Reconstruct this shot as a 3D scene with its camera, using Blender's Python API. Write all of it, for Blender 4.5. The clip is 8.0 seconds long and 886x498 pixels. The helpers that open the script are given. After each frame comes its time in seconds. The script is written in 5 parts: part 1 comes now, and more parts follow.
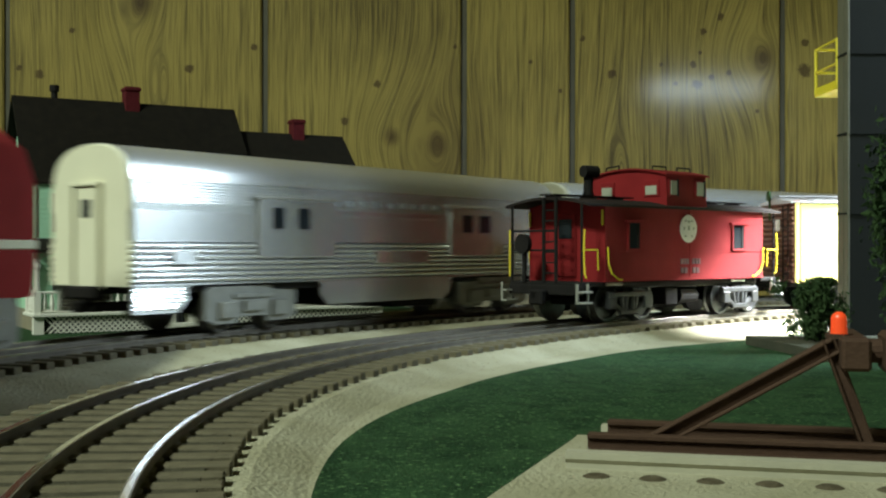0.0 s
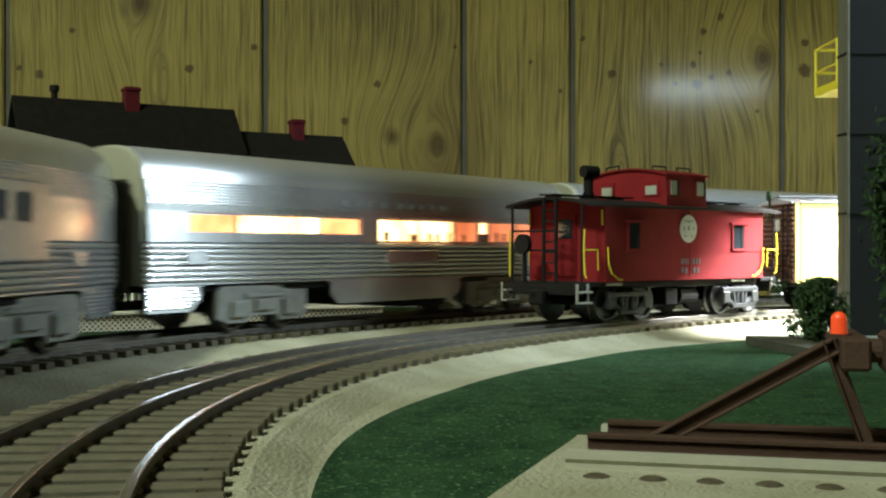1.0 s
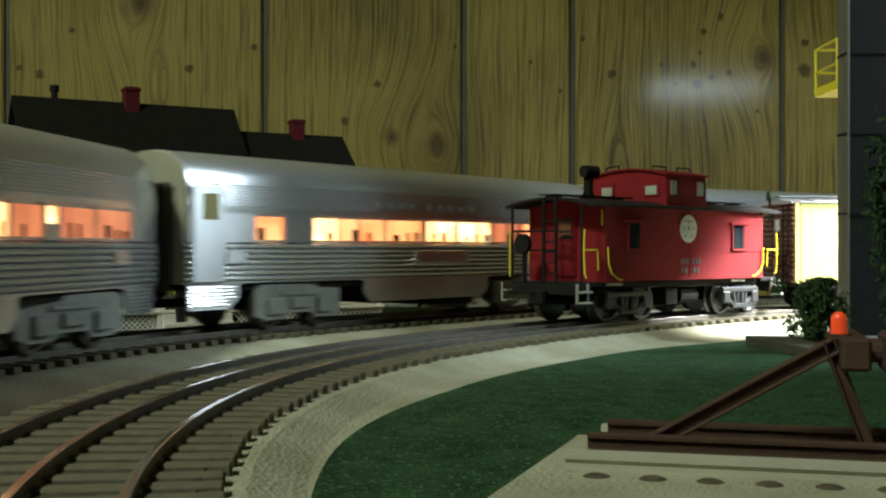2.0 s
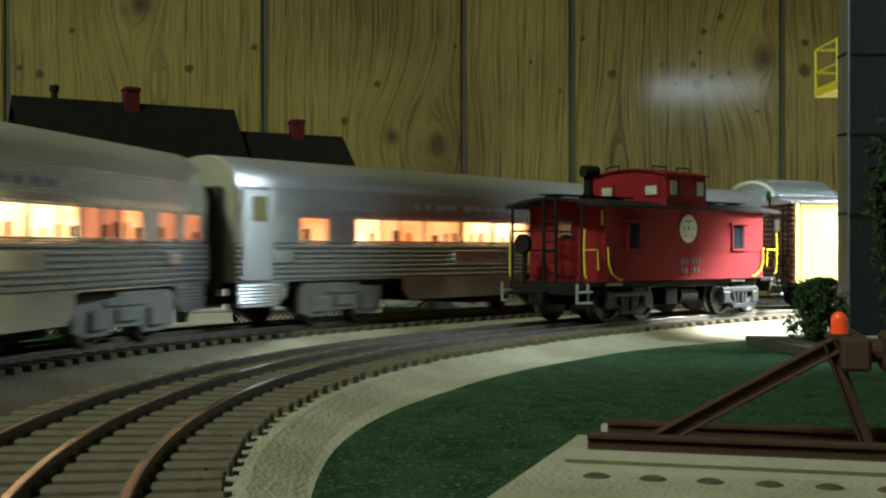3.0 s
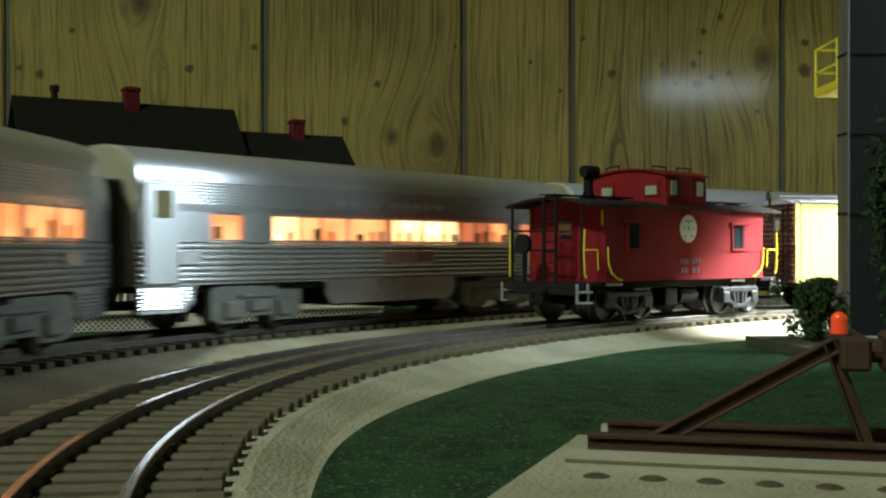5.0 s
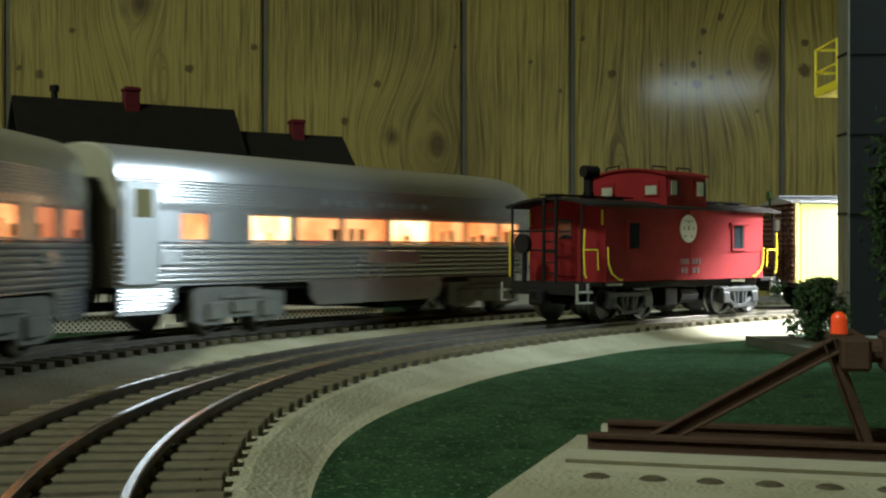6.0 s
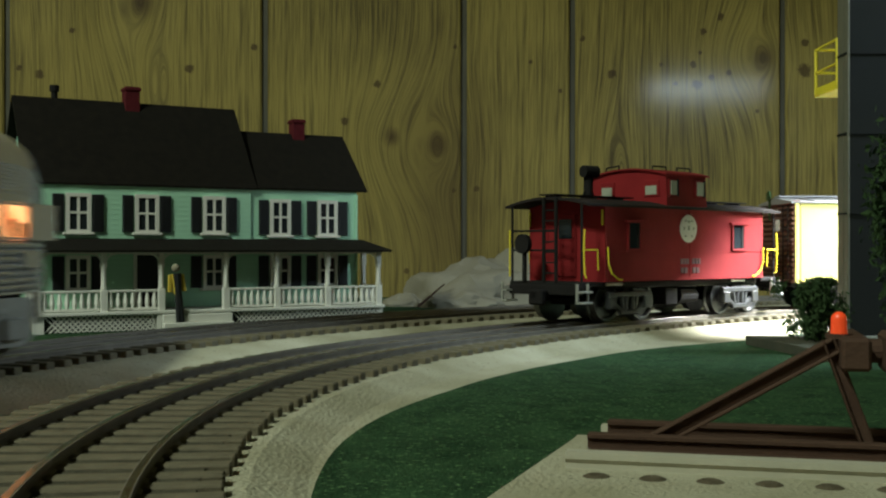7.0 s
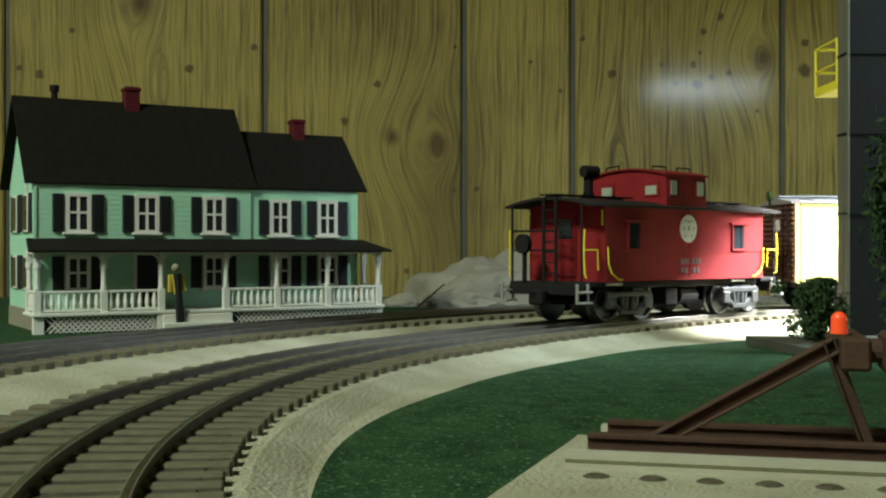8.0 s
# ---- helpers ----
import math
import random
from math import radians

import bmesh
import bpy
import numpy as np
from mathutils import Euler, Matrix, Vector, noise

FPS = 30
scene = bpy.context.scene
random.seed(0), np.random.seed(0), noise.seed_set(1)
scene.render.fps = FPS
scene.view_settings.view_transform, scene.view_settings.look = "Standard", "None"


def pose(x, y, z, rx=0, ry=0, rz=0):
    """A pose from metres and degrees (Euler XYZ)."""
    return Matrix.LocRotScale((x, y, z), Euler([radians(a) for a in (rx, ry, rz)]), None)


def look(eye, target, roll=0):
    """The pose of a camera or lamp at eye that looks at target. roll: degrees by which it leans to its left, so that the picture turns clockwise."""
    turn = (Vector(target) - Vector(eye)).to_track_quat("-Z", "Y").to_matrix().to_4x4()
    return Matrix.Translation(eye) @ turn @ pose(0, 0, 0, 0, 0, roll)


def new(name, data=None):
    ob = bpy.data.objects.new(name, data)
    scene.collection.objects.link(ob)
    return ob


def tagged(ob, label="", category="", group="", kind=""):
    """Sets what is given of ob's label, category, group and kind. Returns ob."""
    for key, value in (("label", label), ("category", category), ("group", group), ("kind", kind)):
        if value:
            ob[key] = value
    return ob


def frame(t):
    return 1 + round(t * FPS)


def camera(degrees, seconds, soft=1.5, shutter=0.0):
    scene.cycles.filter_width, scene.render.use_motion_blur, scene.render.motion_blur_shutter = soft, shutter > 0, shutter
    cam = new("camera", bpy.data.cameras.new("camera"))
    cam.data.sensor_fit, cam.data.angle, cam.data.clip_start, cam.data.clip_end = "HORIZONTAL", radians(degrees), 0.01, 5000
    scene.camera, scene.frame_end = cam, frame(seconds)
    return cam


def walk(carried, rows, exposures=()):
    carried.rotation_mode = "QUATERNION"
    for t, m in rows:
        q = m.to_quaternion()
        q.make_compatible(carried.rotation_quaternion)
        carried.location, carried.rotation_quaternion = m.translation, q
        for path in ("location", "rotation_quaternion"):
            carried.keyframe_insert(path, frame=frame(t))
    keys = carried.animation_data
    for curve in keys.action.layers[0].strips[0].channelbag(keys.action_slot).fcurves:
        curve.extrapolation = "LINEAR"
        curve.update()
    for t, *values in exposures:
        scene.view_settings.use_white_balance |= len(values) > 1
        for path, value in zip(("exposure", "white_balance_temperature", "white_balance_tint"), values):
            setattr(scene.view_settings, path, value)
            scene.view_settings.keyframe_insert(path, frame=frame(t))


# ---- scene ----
# The layout board is z = 0; the running rails' tops are at RAIL_Z.
RAIL_Z = 0.011
cam = camera(42.8, 8.0, soft=2.2, shutter=0.5)
EYE = (0.0, 0.0, 0.0446)
walk(cam, [(0.0, look(EYE, (0, 1, 0.0446))), (8.0, look(EYE, (0, 1, 0.0446)))],
     exposures=[(0.0, 0.45), (0.5, 0.44), (1.1, 0.37), (1.6, 0.06), (4.0, -0.18), (6.0, -0.2), (7.0, 0.0), (7.6, 0.32), (8.0, 0.42)])

# ---- light ----
world = bpy.data.worlds.new("room_dark")
scene.world = world
world.use_nodes = True
world.node_tree.nodes["Background"].inputs[0].default_value = (0.02, 0.02, 0.018, 1)
world.node_tree.nodes["Background"].inputs[1].default_value = 0.3


def lamp(name, kind, at, target, energy, colour, size=0.1, size_y=None):
    data = bpy.data.lights.new(name, kind)
    data.energy, data.color = energy, colour
    if kind == "SPOT":
        data.spot_size, data.spot_blend, data.shadow_soft_size = radians(35), 0.5, size
    if kind == "AREA":
        data.size = size
        if size_y:
            data.shape, data.size_y = "RECTANGLE", size_y
    ob = new(name, data)
    ob.matrix_world = look(at, target)
    return ob


# the two-tube work lamp beyond the tower, an added unseen spot, and the ceiling tube of the room
WORK_LAMP = (0.365, 0.469, 0.268)
for dy in (-0.021, 0.021):
    lamp("work_lamp_light", "AREA", (WORK_LAMP[0], WORK_LAMP[1] + dy, WORK_LAMP[2]), (WORK_LAMP[0], WORK_LAMP[1] + dy, 0), 1.65, (0.70, 0.88, 1.0), 0.15, 0.016)
# unseen spot, added to brighten the boxcar, the roadbed and the caboose's far end
ADDED_SPOT = (0.335, 0.612, 0.190)
ADDED_SPOT_AIM = (0.196, 0.590, 0.010)
lamp("added_spot_light", "SPOT", ADDED_SPOT, ADDED_SPOT_AIM, 29.0, (0.90, 0.96, 1.0), 0.012)
TUBE = (-0.95, -0.70, 1.40)
lamp("ceiling_tube_light", "AREA", TUBE, (TUBE[0], TUBE[1], 0), 41.0, (0.87, 1.0, 0.84), 0.12, 0.6)


# ---- materials ----
def material(name, colour, rough=0.6, metal=0.0, second=None, scale=60.0, amount=0.5, bump=0.0, bump_scale=None,
             emit=None, power=0.0, coat=0.0, speck=None, speck_scale=900.0, speck_at=0.62):
    """A surface with mottling at one scale, optional specks at a finer one, and relief."""
    m = bpy.data.materials.new(name)
    m.use_nodes = True
    n, link = m.node_tree.nodes, m.node_tree.links
    b = n["Principled BSDF"]
    b.inputs["Roughness"].default_value, b.inputs["Metallic"].default_value = rough, metal
    b.inputs["Coat Weight"].default_value = coat
    b.inputs["Specular IOR Level"].default_value = 0.15 if rough >= 0.8 else 0.5
    b.inputs["Base Color"].default_value = (*colour, 1)
    place = n.new("ShaderNodeTexCoord")
    info = n.new("ShaderNodeObjectInfo")
    shift = n.new("ShaderNodeVectorMath")
    shift.operation = "MULTIPLY_ADD"
    shift.inputs[1].default_value = (0.37, 0.53, 0.71)
    link.new(info.outputs["Random"], shift.inputs[0])
    link.new(place.outputs["Object"], shift.inputs[2])
    if second:
        tex = n.new("ShaderNodeTexNoise")
        tex.inputs["Scale"].default_value, tex.inputs["Detail"].default_value = scale, 5
        link.new(shift.outputs[0], tex.inputs["Vector"])
        ramp = n.new("ShaderNodeValToRGB")
        ramp.color_ramp.elements[0].position, ramp.color_ramp.elements[1].position = 0.5 - amount / 2, 0.5 + amount / 2
        ramp.color_ramp.elements[0].color, ramp.color_ramp.elements[1].color = (*colour, 1), (*second, 1)
        link.new(tex.outputs["Fac"], ramp.inputs[0])
        top = ramp.outputs[0]
        if speck:
            fine = n.new("ShaderNodeTexNoise")
            fine.inputs["Scale"].default_value, fine.inputs["Detail"].default_value = speck_scale, 2
            link.new(shift.outputs[0], fine.inputs["Vector"])
            step = n.new("ShaderNodeMapRange")
            step.inputs[1].default_value, step.inputs[2].default_value = speck_at, speck_at + 0.08
            link.new(fine.outputs["Fac"], step.inputs[0])
            mix = n.new("ShaderNodeMix")
            mix.data_type = "RGBA"
            mix.inputs[7].default_value = (*speck, 1)
            link.new(step.outputs[0], mix.inputs[0])
            link.new(top, mix.inputs[6])
            top = mix.outputs[2]
        link.new(top, b.inputs["Base Color"])
        spread = n.new("ShaderNodeMapRange")
        spread.inputs[3].default_value, spread.inputs[4].default_value = max(rough - 0.08, 0.05), min(rough + 0.1, 1)
        link.new(tex.outputs["Fac"], spread.inputs[0])
        link.new(spread.outputs[0], b.inputs["Roughness"])
    if bump:
        relief = n.new("ShaderNodeTexNoise")
        relief.inputs["Scale"].default_value, relief.inputs["Detail"].default_value = bump_scale or scale * 8, 4
        link.new(shift.outputs[0], relief.inputs["Vector"])
        bm_node = n.new("ShaderNodeBump")
        bm_node.inputs["Strength"].default_value, bm_node.inputs["Distance"].default_value = bump, 0.0008
        link.new(relief.outputs["Fac"], bm_node.inputs["Height"])
        link.new(bm_node.outputs[0], b.inputs["Normal"])
    if emit:
        b.inputs["Emission Color"].default_value, b.inputs["Emission Strength"].default_value = (*emit, 1), power
    return m


# ---- building blocks ----
def mesh_of(bm, name, mat, smooth=False):
    data = bpy.data.meshes.new(name)
    bmesh.ops.recalc_face_normals(bm, faces=bm.faces)
    bm.to_mesh(data)
    bm.free()
    for m in mat if isinstance(mat, (list, tuple)) else [mat]:
        data.materials.append(m)
    if smooth:
        for p in data.polygons:
            p.use_smooth = True
        data.set_sharp_from_angle(angle=radians(38))
    return data


def part(name, bm, mat, parent=None, label="", smooth=False, at=None):
    ob = new(name, mesh_of(bm, name, mat, smooth))
    ob.parent = parent
    if at is not None:
        ob.matrix_basis = at
    return tagged(ob, label)


def share(name, data, parent, at):
    ob = new(name, data)
    ob.parent, ob.matrix_basis = parent, at
    return ob


def thing(name, label, category, at=None, group="", kind=""):
    ob = new(name)
    ob.empty_display_size = 0.01
    if at is not None:
        ob.matrix_basis = at
    return tagged(ob, label, category, group, kind)


def box(bm, lo, hi, bevel=0.0, m=None):
    """A box from corner to corner, its edges rounded by bevel."""
    lo, hi = Vector(lo), Vector(hi)
    size = hi - lo
    made = bmesh.ops.create_cube(bm, size=1, matrix=Matrix.Translation((lo + hi) / 2) @ Matrix.Diagonal((*size, 1)))
    vs = made["verts"]
    if bevel:
        es = list({e for v in vs for e in v.link_edges})
        out = bmesh.ops.bevel(bm, geom=es, offset=bevel, segments=1, affect="EDGES", clamp_overlap=True)
        vs = list({v for f in out["faces"] for v in f.verts} | {v for v in vs if v.is_valid})
    if m is not None:
        bmesh.ops.transform(bm, matrix=m, verts=vs)
    return vs


def boxes(*rows, bevel=0.0):
    bm = bmesh.new()
    for lo, hi in rows:
        box(bm, lo, hi, bevel)
    return bm


def rod(bm, a, b, r, sides=8, r2=None):
    """A round bar from a to b."""
    a, b = Vector(a), Vector(b)
    m = Matrix.Translation((a + b) / 2) @ (b - a).to_track_quat("Z", "Y").to_matrix().to_4x4()
    return bmesh.ops.create_cone(bm, cap_ends=True, segments=sides, radius1=r, radius2=r if r2 is None else r2, depth=(b - a).length, matrix=m)["verts"]


def bar(bm, points, r, sides=6):
    """A bent wire through points."""
    for a, b in zip(points, points[1:]):
        rod(bm, a, b, r, sides)
    for p in points[1:-1]:
        bmesh.ops.create_icosphere(bm, subdivisions=1, radius=r, matrix=Matrix.Translation(p))
    return bm


def loft(bm, rings, closed=True, caps=True):
    """Skin between rings of equal count."""
    vs = [[bm.verts.new(p) for p in ring] for ring in rings]
    k = len(rings[0])
    for a, b in zip(vs, vs[1:]):
        for i in range(k if closed else k - 1):
            bm.faces.new((a[i], a[(i + 1) % k], b[(i + 1) % k], b[i]))
    if caps and closed:
        bm.faces.new(vs[0][::-1])
        bm.faces.new(vs[-1])
    return vs


def prism(bm, outline, y0, y1, axis="y"):
    """An outline in (u, v) pushed along an axis."""
    turn = {"y": lambda u, v, w: (u, w, v), "x": lambda u, v, w: (w, u, v), "z": lambda u, v, w: (u, v, w)}[axis]
    loft(bm, [[turn(u, v, y0) for u, v in outline], [turn(u, v, y1) for u, v in outline]])
    return bm


# ---- the two tracks' course ----
CENTRE, BEND, SPACING = Vector((0.3178, 0.2242)), 2.5963, 0.105
NEAR_R, EASY_R, TURN_R, EASY_LENGTH = 0.3838, 0.8, 0.385, 0.44


def course(s, offset=0.0, far=False):
    """Place and heading of a track at s metres from where the curve eases; offset outwards."""
    s, offset = float(s), float(offset)
    add = SPACING if far else 0.0
    r, r2 = NEAR_R + add, EASY_R + add
    r3, easy = (TURN_R + add, EASY_LENGTH) if far else (0.20, 0.26)
    ray = lambda a: Vector((math.cos(a), math.sin(a)))
    last = math.pi + 0.35
    start = -(last - BEND) * r
    if s < start:
        d = Vector((math.sin(last), -math.cos(last)))
        return CENTRE + (r + offset) * ray(last) + (s - start) * d, d
    if s < 0:
        c, rr, a = CENTRE, r, BEND - s / r
    else:
        c, rr, a = CENTRE - (r2 - r) * ray(BEND), r2, BEND - s / r2
        end = easy * (r2 / EASY_R)
        if s > end:
            b = BEND - end / r2
            c = c + (r2 - r3) * ray(b)
            rr, a = r3, b - (s - end) / r3
            if a < math.pi / 2:
                return c + Vector((s - end - (b - math.pi / 2) * r3, r3 + offset)), Vector((1, 0))
    return c + (rr + offset) * ray(a), Vector((math.sin(a), -math.cos(a)))


def on_track(s, far=False, z=RAIL_Z, reverse=False):
    p, d = course(s, 0, far)
    return pose(p.x, p.y, z, 0, 0, math.degrees(math.atan2(d.y, d.x)) + (180 if reverse else 0))


def sweep(bm, profile, s0, s1, step, far=False):
    """A closed profile of (offset, z) carried along a track."""
    count = max(2, round((s1 - s0) / step))
    rings = []
    for i in range(count + 1):
        s = s0 + (s1 - s0) * i / count
        rings.append([(*course(s, o, far)[0], z) for o, z in profile])
    loft(bm, rings)
    return bm


# ---- materials of the place ----
M_mat = material("grass_mat_green", (0.007, 0.028, 0.010), 0.95, second=(0.030, 0.074, 0.029), scale=130, amount=0.42, bump=1.0, bump_scale=1500, speck=(0.09, 0.17, 0.07), speck_scale=800, speck_at=0.60)
M_bed = material("roadbed_stone", (0.28, 0.265, 0.17), 0.9, second=(0.43, 0.41, 0.30), scale=35, amount=0.45, bump=1.0, bump_scale=900, speck=(0.17, 0.155, 0.11), speck_scale=800, speck_at=0.64)
M_tie = material("tie_weathered_brown", (0.10, 0.087, 0.056), 0.8, second=(0.16, 0.14, 0.092), scale=300, amount=0.6, bump=0.5)
M_ballast = material("ballast_between_ties", (0.045, 0.041, 0.028), 0.95, second=(0.10, 0.092, 0.06), scale=400, amount=0.5, bump=1.0, bump_scale=1500)
M_rail = material("rail_steel", (0.60, 0.55, 0.50), 0.2, 1.0, second=(0.42, 0.36, 0.31), scale=120, amount=0.7)
M_rail_side = material("rail_side_brown", (0.17, 0.15, 0.115), 0.6, 0.1, second=(0.10, 0.088, 0.067), scale=150, amount=0.6)
M_board = material("layout_board", (0.12, 0.10, 0.07), 0.9, second=(0.16, 0.13, 0.09), scale=20, amount=0.6)
M_plaster = material("room_plaster", (0.32, 0.31, 0.25), 0.9, second=(0.36, 0.35, 0.29), scale=3, amount=0.8)
M_carpet = material("room_carpet", (0.10, 0.085, 0.07), 0.95, second=(0.13, 0.11, 0.09), scale=60, amount=0.6)
M_groove = material("panel_groove", (0.085, 0.078, 0.050), 0.7, second=(0.06, 0.055, 0.036), scale=40, amount=0.6)

WALL_Y = 1.02


def pine():
    """Varnished knotty pine: vertical grain that bends round its knots."""
    m = bpy.data.materials.new("varnished_pine")
    m.use_nodes = True
    n, link = m.node_tree.nodes, m.node_tree.links
    b = n["Principled BSDF"]

    def math_node(op, a, c=None, d=None):
        k = n.new("ShaderNodeMath")
        k.operation = op
        for i, v in enumerate((a, c, d)):
            if v is None:
                continue
            if isinstance(v, (int, float)):
                k.inputs[i].default_value = v
            else:
                link.new(v, k.inputs[i])
        return k.outputs[0]

    geo = n.new("ShaderNodeNewGeometry")
    cut = n.new("ShaderNodeSeparateXYZ")
    link.new(geo.outputs["Position"], cut.inputs[0])
    x, z = cut.outputs[0], cut.outputs[2]
    wob = n.new("ShaderNodeTexNoise")
    wob.inputs["Scale"].default_value, wob.inputs["Detail"].default_value = 1.0, 3
    stretch = n.new("ShaderNodeCombineXYZ")
    link.new(math_node("MULTIPLY", x, 14.0), stretch.inputs[0])
    link.new(math_node("MULTIPLY", z, 3.0), stretch.inputs[2])
    link.new(stretch.outputs[0], wob.inputs["Vector"])
    phase = math_node("MULTIPLY_ADD", wob.outputs["Fac"], 0.022, x)
    dark = None
    knots = [(-0.2723, 0.267, 0.0133, 3.2), (-0.0459, 0.1456, 0.0076, 2.6), (-0.0046, 0.1379, 0.0153, 2.4), (0.2892, 0.217, 0.0112, 2.6), (-0.2519, 0.193, 0.0051, 7), (0.1612, 0.1165, 0.0071, 6)]
    pins = [(-0.3346, 0.242, 0.0026), (-0.3636, 0.2022, 0.0041), (-0.3825, 0.2083, 0.0026), (-0.229, 0.2073, 0.0041), (-0.1703, 0.2267, 0.0031), (-0.0887, 0.1599, 0.0036), (0.0107, 0.2267, 0.002), (0.126, 0.2343, 0.0026), (0.079, 0.2134, 0.002), (0.1525, 0.2027, 0.0041), (0.1061, 0.1874, 0.002), (0.2351, 0.2409, 0.0031), (0.2321, 0.2216, 0.002), (0.1969, 0.2109, 0.002), (0.2259, 0.2109, 0.0031), (0.2581, 0.2037, 0.0026), (0.2295, 0.193, 0.0046), (0.2422, 0.1996, 0.0026), (0.2096, 0.194, 0.002), (0.3269, 0.2308, 0.0036), (0.3264, 0.2058, 0.0061), (0.0301, 0.0987, 0.0031), (0.0097, 0.0976, 0.0026), (0.0112, 0.2277, 0.002), (0.2504, 0.2542, 0.0031), (0.2831, 0.169, 0.002), (-0.0592, 0.193, 0.0036), (-0.0326, 0.0247, 0.0026)]
    for kx, kz, r, tall in knots:
        dx = math_node("SUBTRACT", x, kx)
        dz = math_node("SUBTRACT", z, kz)
        dx2, dz2 = math_node("MULTIPLY", dx, dx), math_node("MULTIPLY", dz, dz)
        near = math_node("MULTIPLY_ADD", dz2, 1 / (r * 1.2) ** 2, math_node("MULTIPLY", dx2, 1 / r**2))
        wide = math_node("MULTIPLY_ADD", dz2, 1 / (r * 1.5 * tall) ** 2, math_node("MULTIPLY", dx2, 1 / (r * 3.0) ** 2))
        pull = math_node("MULTIPLY", math_node("EXPONENT", math_node("MULTIPLY", wide, -1.0)), 0.85)
        ring = math_node("MULTIPLY_ADD", wob.outputs["Fac"], 0.016, math_node("SQRT", math_node("MULTIPLY_ADD", dz2, 1 / (tall * 0.8) ** 2, dx2)))
        phase = math_node("MULTIPLY_ADD", pull, math_node("SUBTRACT", math_node("ADD", ring, kx), phase), phase)
        if tall < 5:
            spot = math_node("MULTIPLY", math_node("EXPONENT", math_node("MULTIPLY", near, -1.1)), 0.9)
            dark = spot if dark is None else math_node("MAXIMUM", dark, spot)
    hx = math_node("MULTIPLY", math_node("SUBTRACT", x, 0.004), 1 / 0.045)
    hz = math_node("MULTIPLY", math_node("SUBTRACT", z, 0.085), 1 / 0.12)
    heart = math_node("EXPONENT", math_node("MULTIPLY", math_node("MULTIPLY_ADD", hx, hx, math_node("MULTIPLY", hz, hz)), -1.0))
    dark = math_node("MAXIMUM", dark, math_node("MULTIPLY", heart, 0.62))
    ragged = n.new("ShaderNodeTexNoise")
    ragged.inputs["Scale"].default_value = 420.0
    link.new(geo.outputs["Position"], ragged.inputs["Vector"])
    for kx, kz, r in pins:
        gap = n.new("ShaderNodeVectorMath")
        gap.operation = "DISTANCE"
        gap.inputs[1].default_value = (kx, WALL_Y, kz)
        link.new(geo.outputs["Position"], gap.inputs[0])
        edge = math_node("MULTIPLY_ADD", ragged.outputs["Fac"], r * 1.3, gap.outputs["Value"])
        spot = n.new("ShaderNodeMapRange")
        spot.inputs[1].default_value, spot.inputs[2].default_value = r * 1.85, r * 1.35
        link.new(edge, spot.inputs[0])
        dark = math_node("MAXIMUM", dark, math_node("MULTIPLY", spot.outputs[0], 0.85))
    grain = math_node("MULTIPLY_ADD", math_node("SINE", math_node("MULTIPLY", phase, 1150.0)), 0.5, 0.5)
    slow = math_node("MULTIPLY_ADD", math_node("SINE", math_node("MULTIPLY", phase, 331.0)), 0.5, 0.5)
    fine = n.new("ShaderNodeTexNoise")
    fine.inputs["Scale"].default_value, fine.inputs["Detail"].default_value = 1.0, 4
    thin = n.new("ShaderNodeCombineXYZ")
    link.new(math_node("MULTIPLY", phase, 900.0), thin.inputs[0])
    link.new(math_node("MULTIPLY", z, 22.0), thin.inputs[2])
    link.new(thin.outputs[0], fine.inputs["Vector"])
    big = n.new("ShaderNodeTexNoise")
    big.inputs["Scale"].default_value, big.inputs["Detail"].default_value = 7.0, 3
    link.new(geo.outputs["Position"], big.inputs["Vector"])
    f = math_node("ADD", math_node("MULTIPLY", math_node("MULTIPLY", grain, slow), 0.24), math_node("MULTIPLY_ADD", fine.outputs["Fac"], 1.35, -0.37))
    f = math_node("ADD", f, math_node("MULTIPLY", math_node("SUBTRACT", big.outputs["Fac"], 0.5), 0.75))
    ramp = n.new("ShaderNodeValToRGB")
    e = ramp.color_ramp.elements
    e[0].position, e[0].color = 0.18, (0.300, 0.230, 0.060, 1)
    e[1].position, e[1].color = 0.74, (0.080, 0.058, 0.017, 1)
    link.new(f, ramp.inputs[0])
    mix = n.new("ShaderNodeMix")
    mix.data_type = "RGBA"
    mix.inputs[7].default_value = (0.045, 0.023, 0.008, 1)
    link.new(math_node("MULTIPLY", dark, 0.93), mix.inputs[0])
    link.new(ramp.outputs[0], mix.inputs[6])
    link.new(mix.outputs[2], b.inputs["Base Color"])
    b.inputs["Roughness"].default_value, b.inputs["Specular IOR Level"].default_value = 0.6, 0.2
    b.inputs["Coat Weight"].default_value, b.inputs["Coat Roughness"].default_value = 0.22, 0.14
    relief = n.new("ShaderNodeBump")
    relief.inputs["Strength"].default_value, relief.inputs["Distance"].default_value = 0.9, 0.0005
    link.new(f, relief.inputs["Height"])
    link.new(relief.outputs[0], b.inputs["Normal"])
    return m


M_pine = pine()


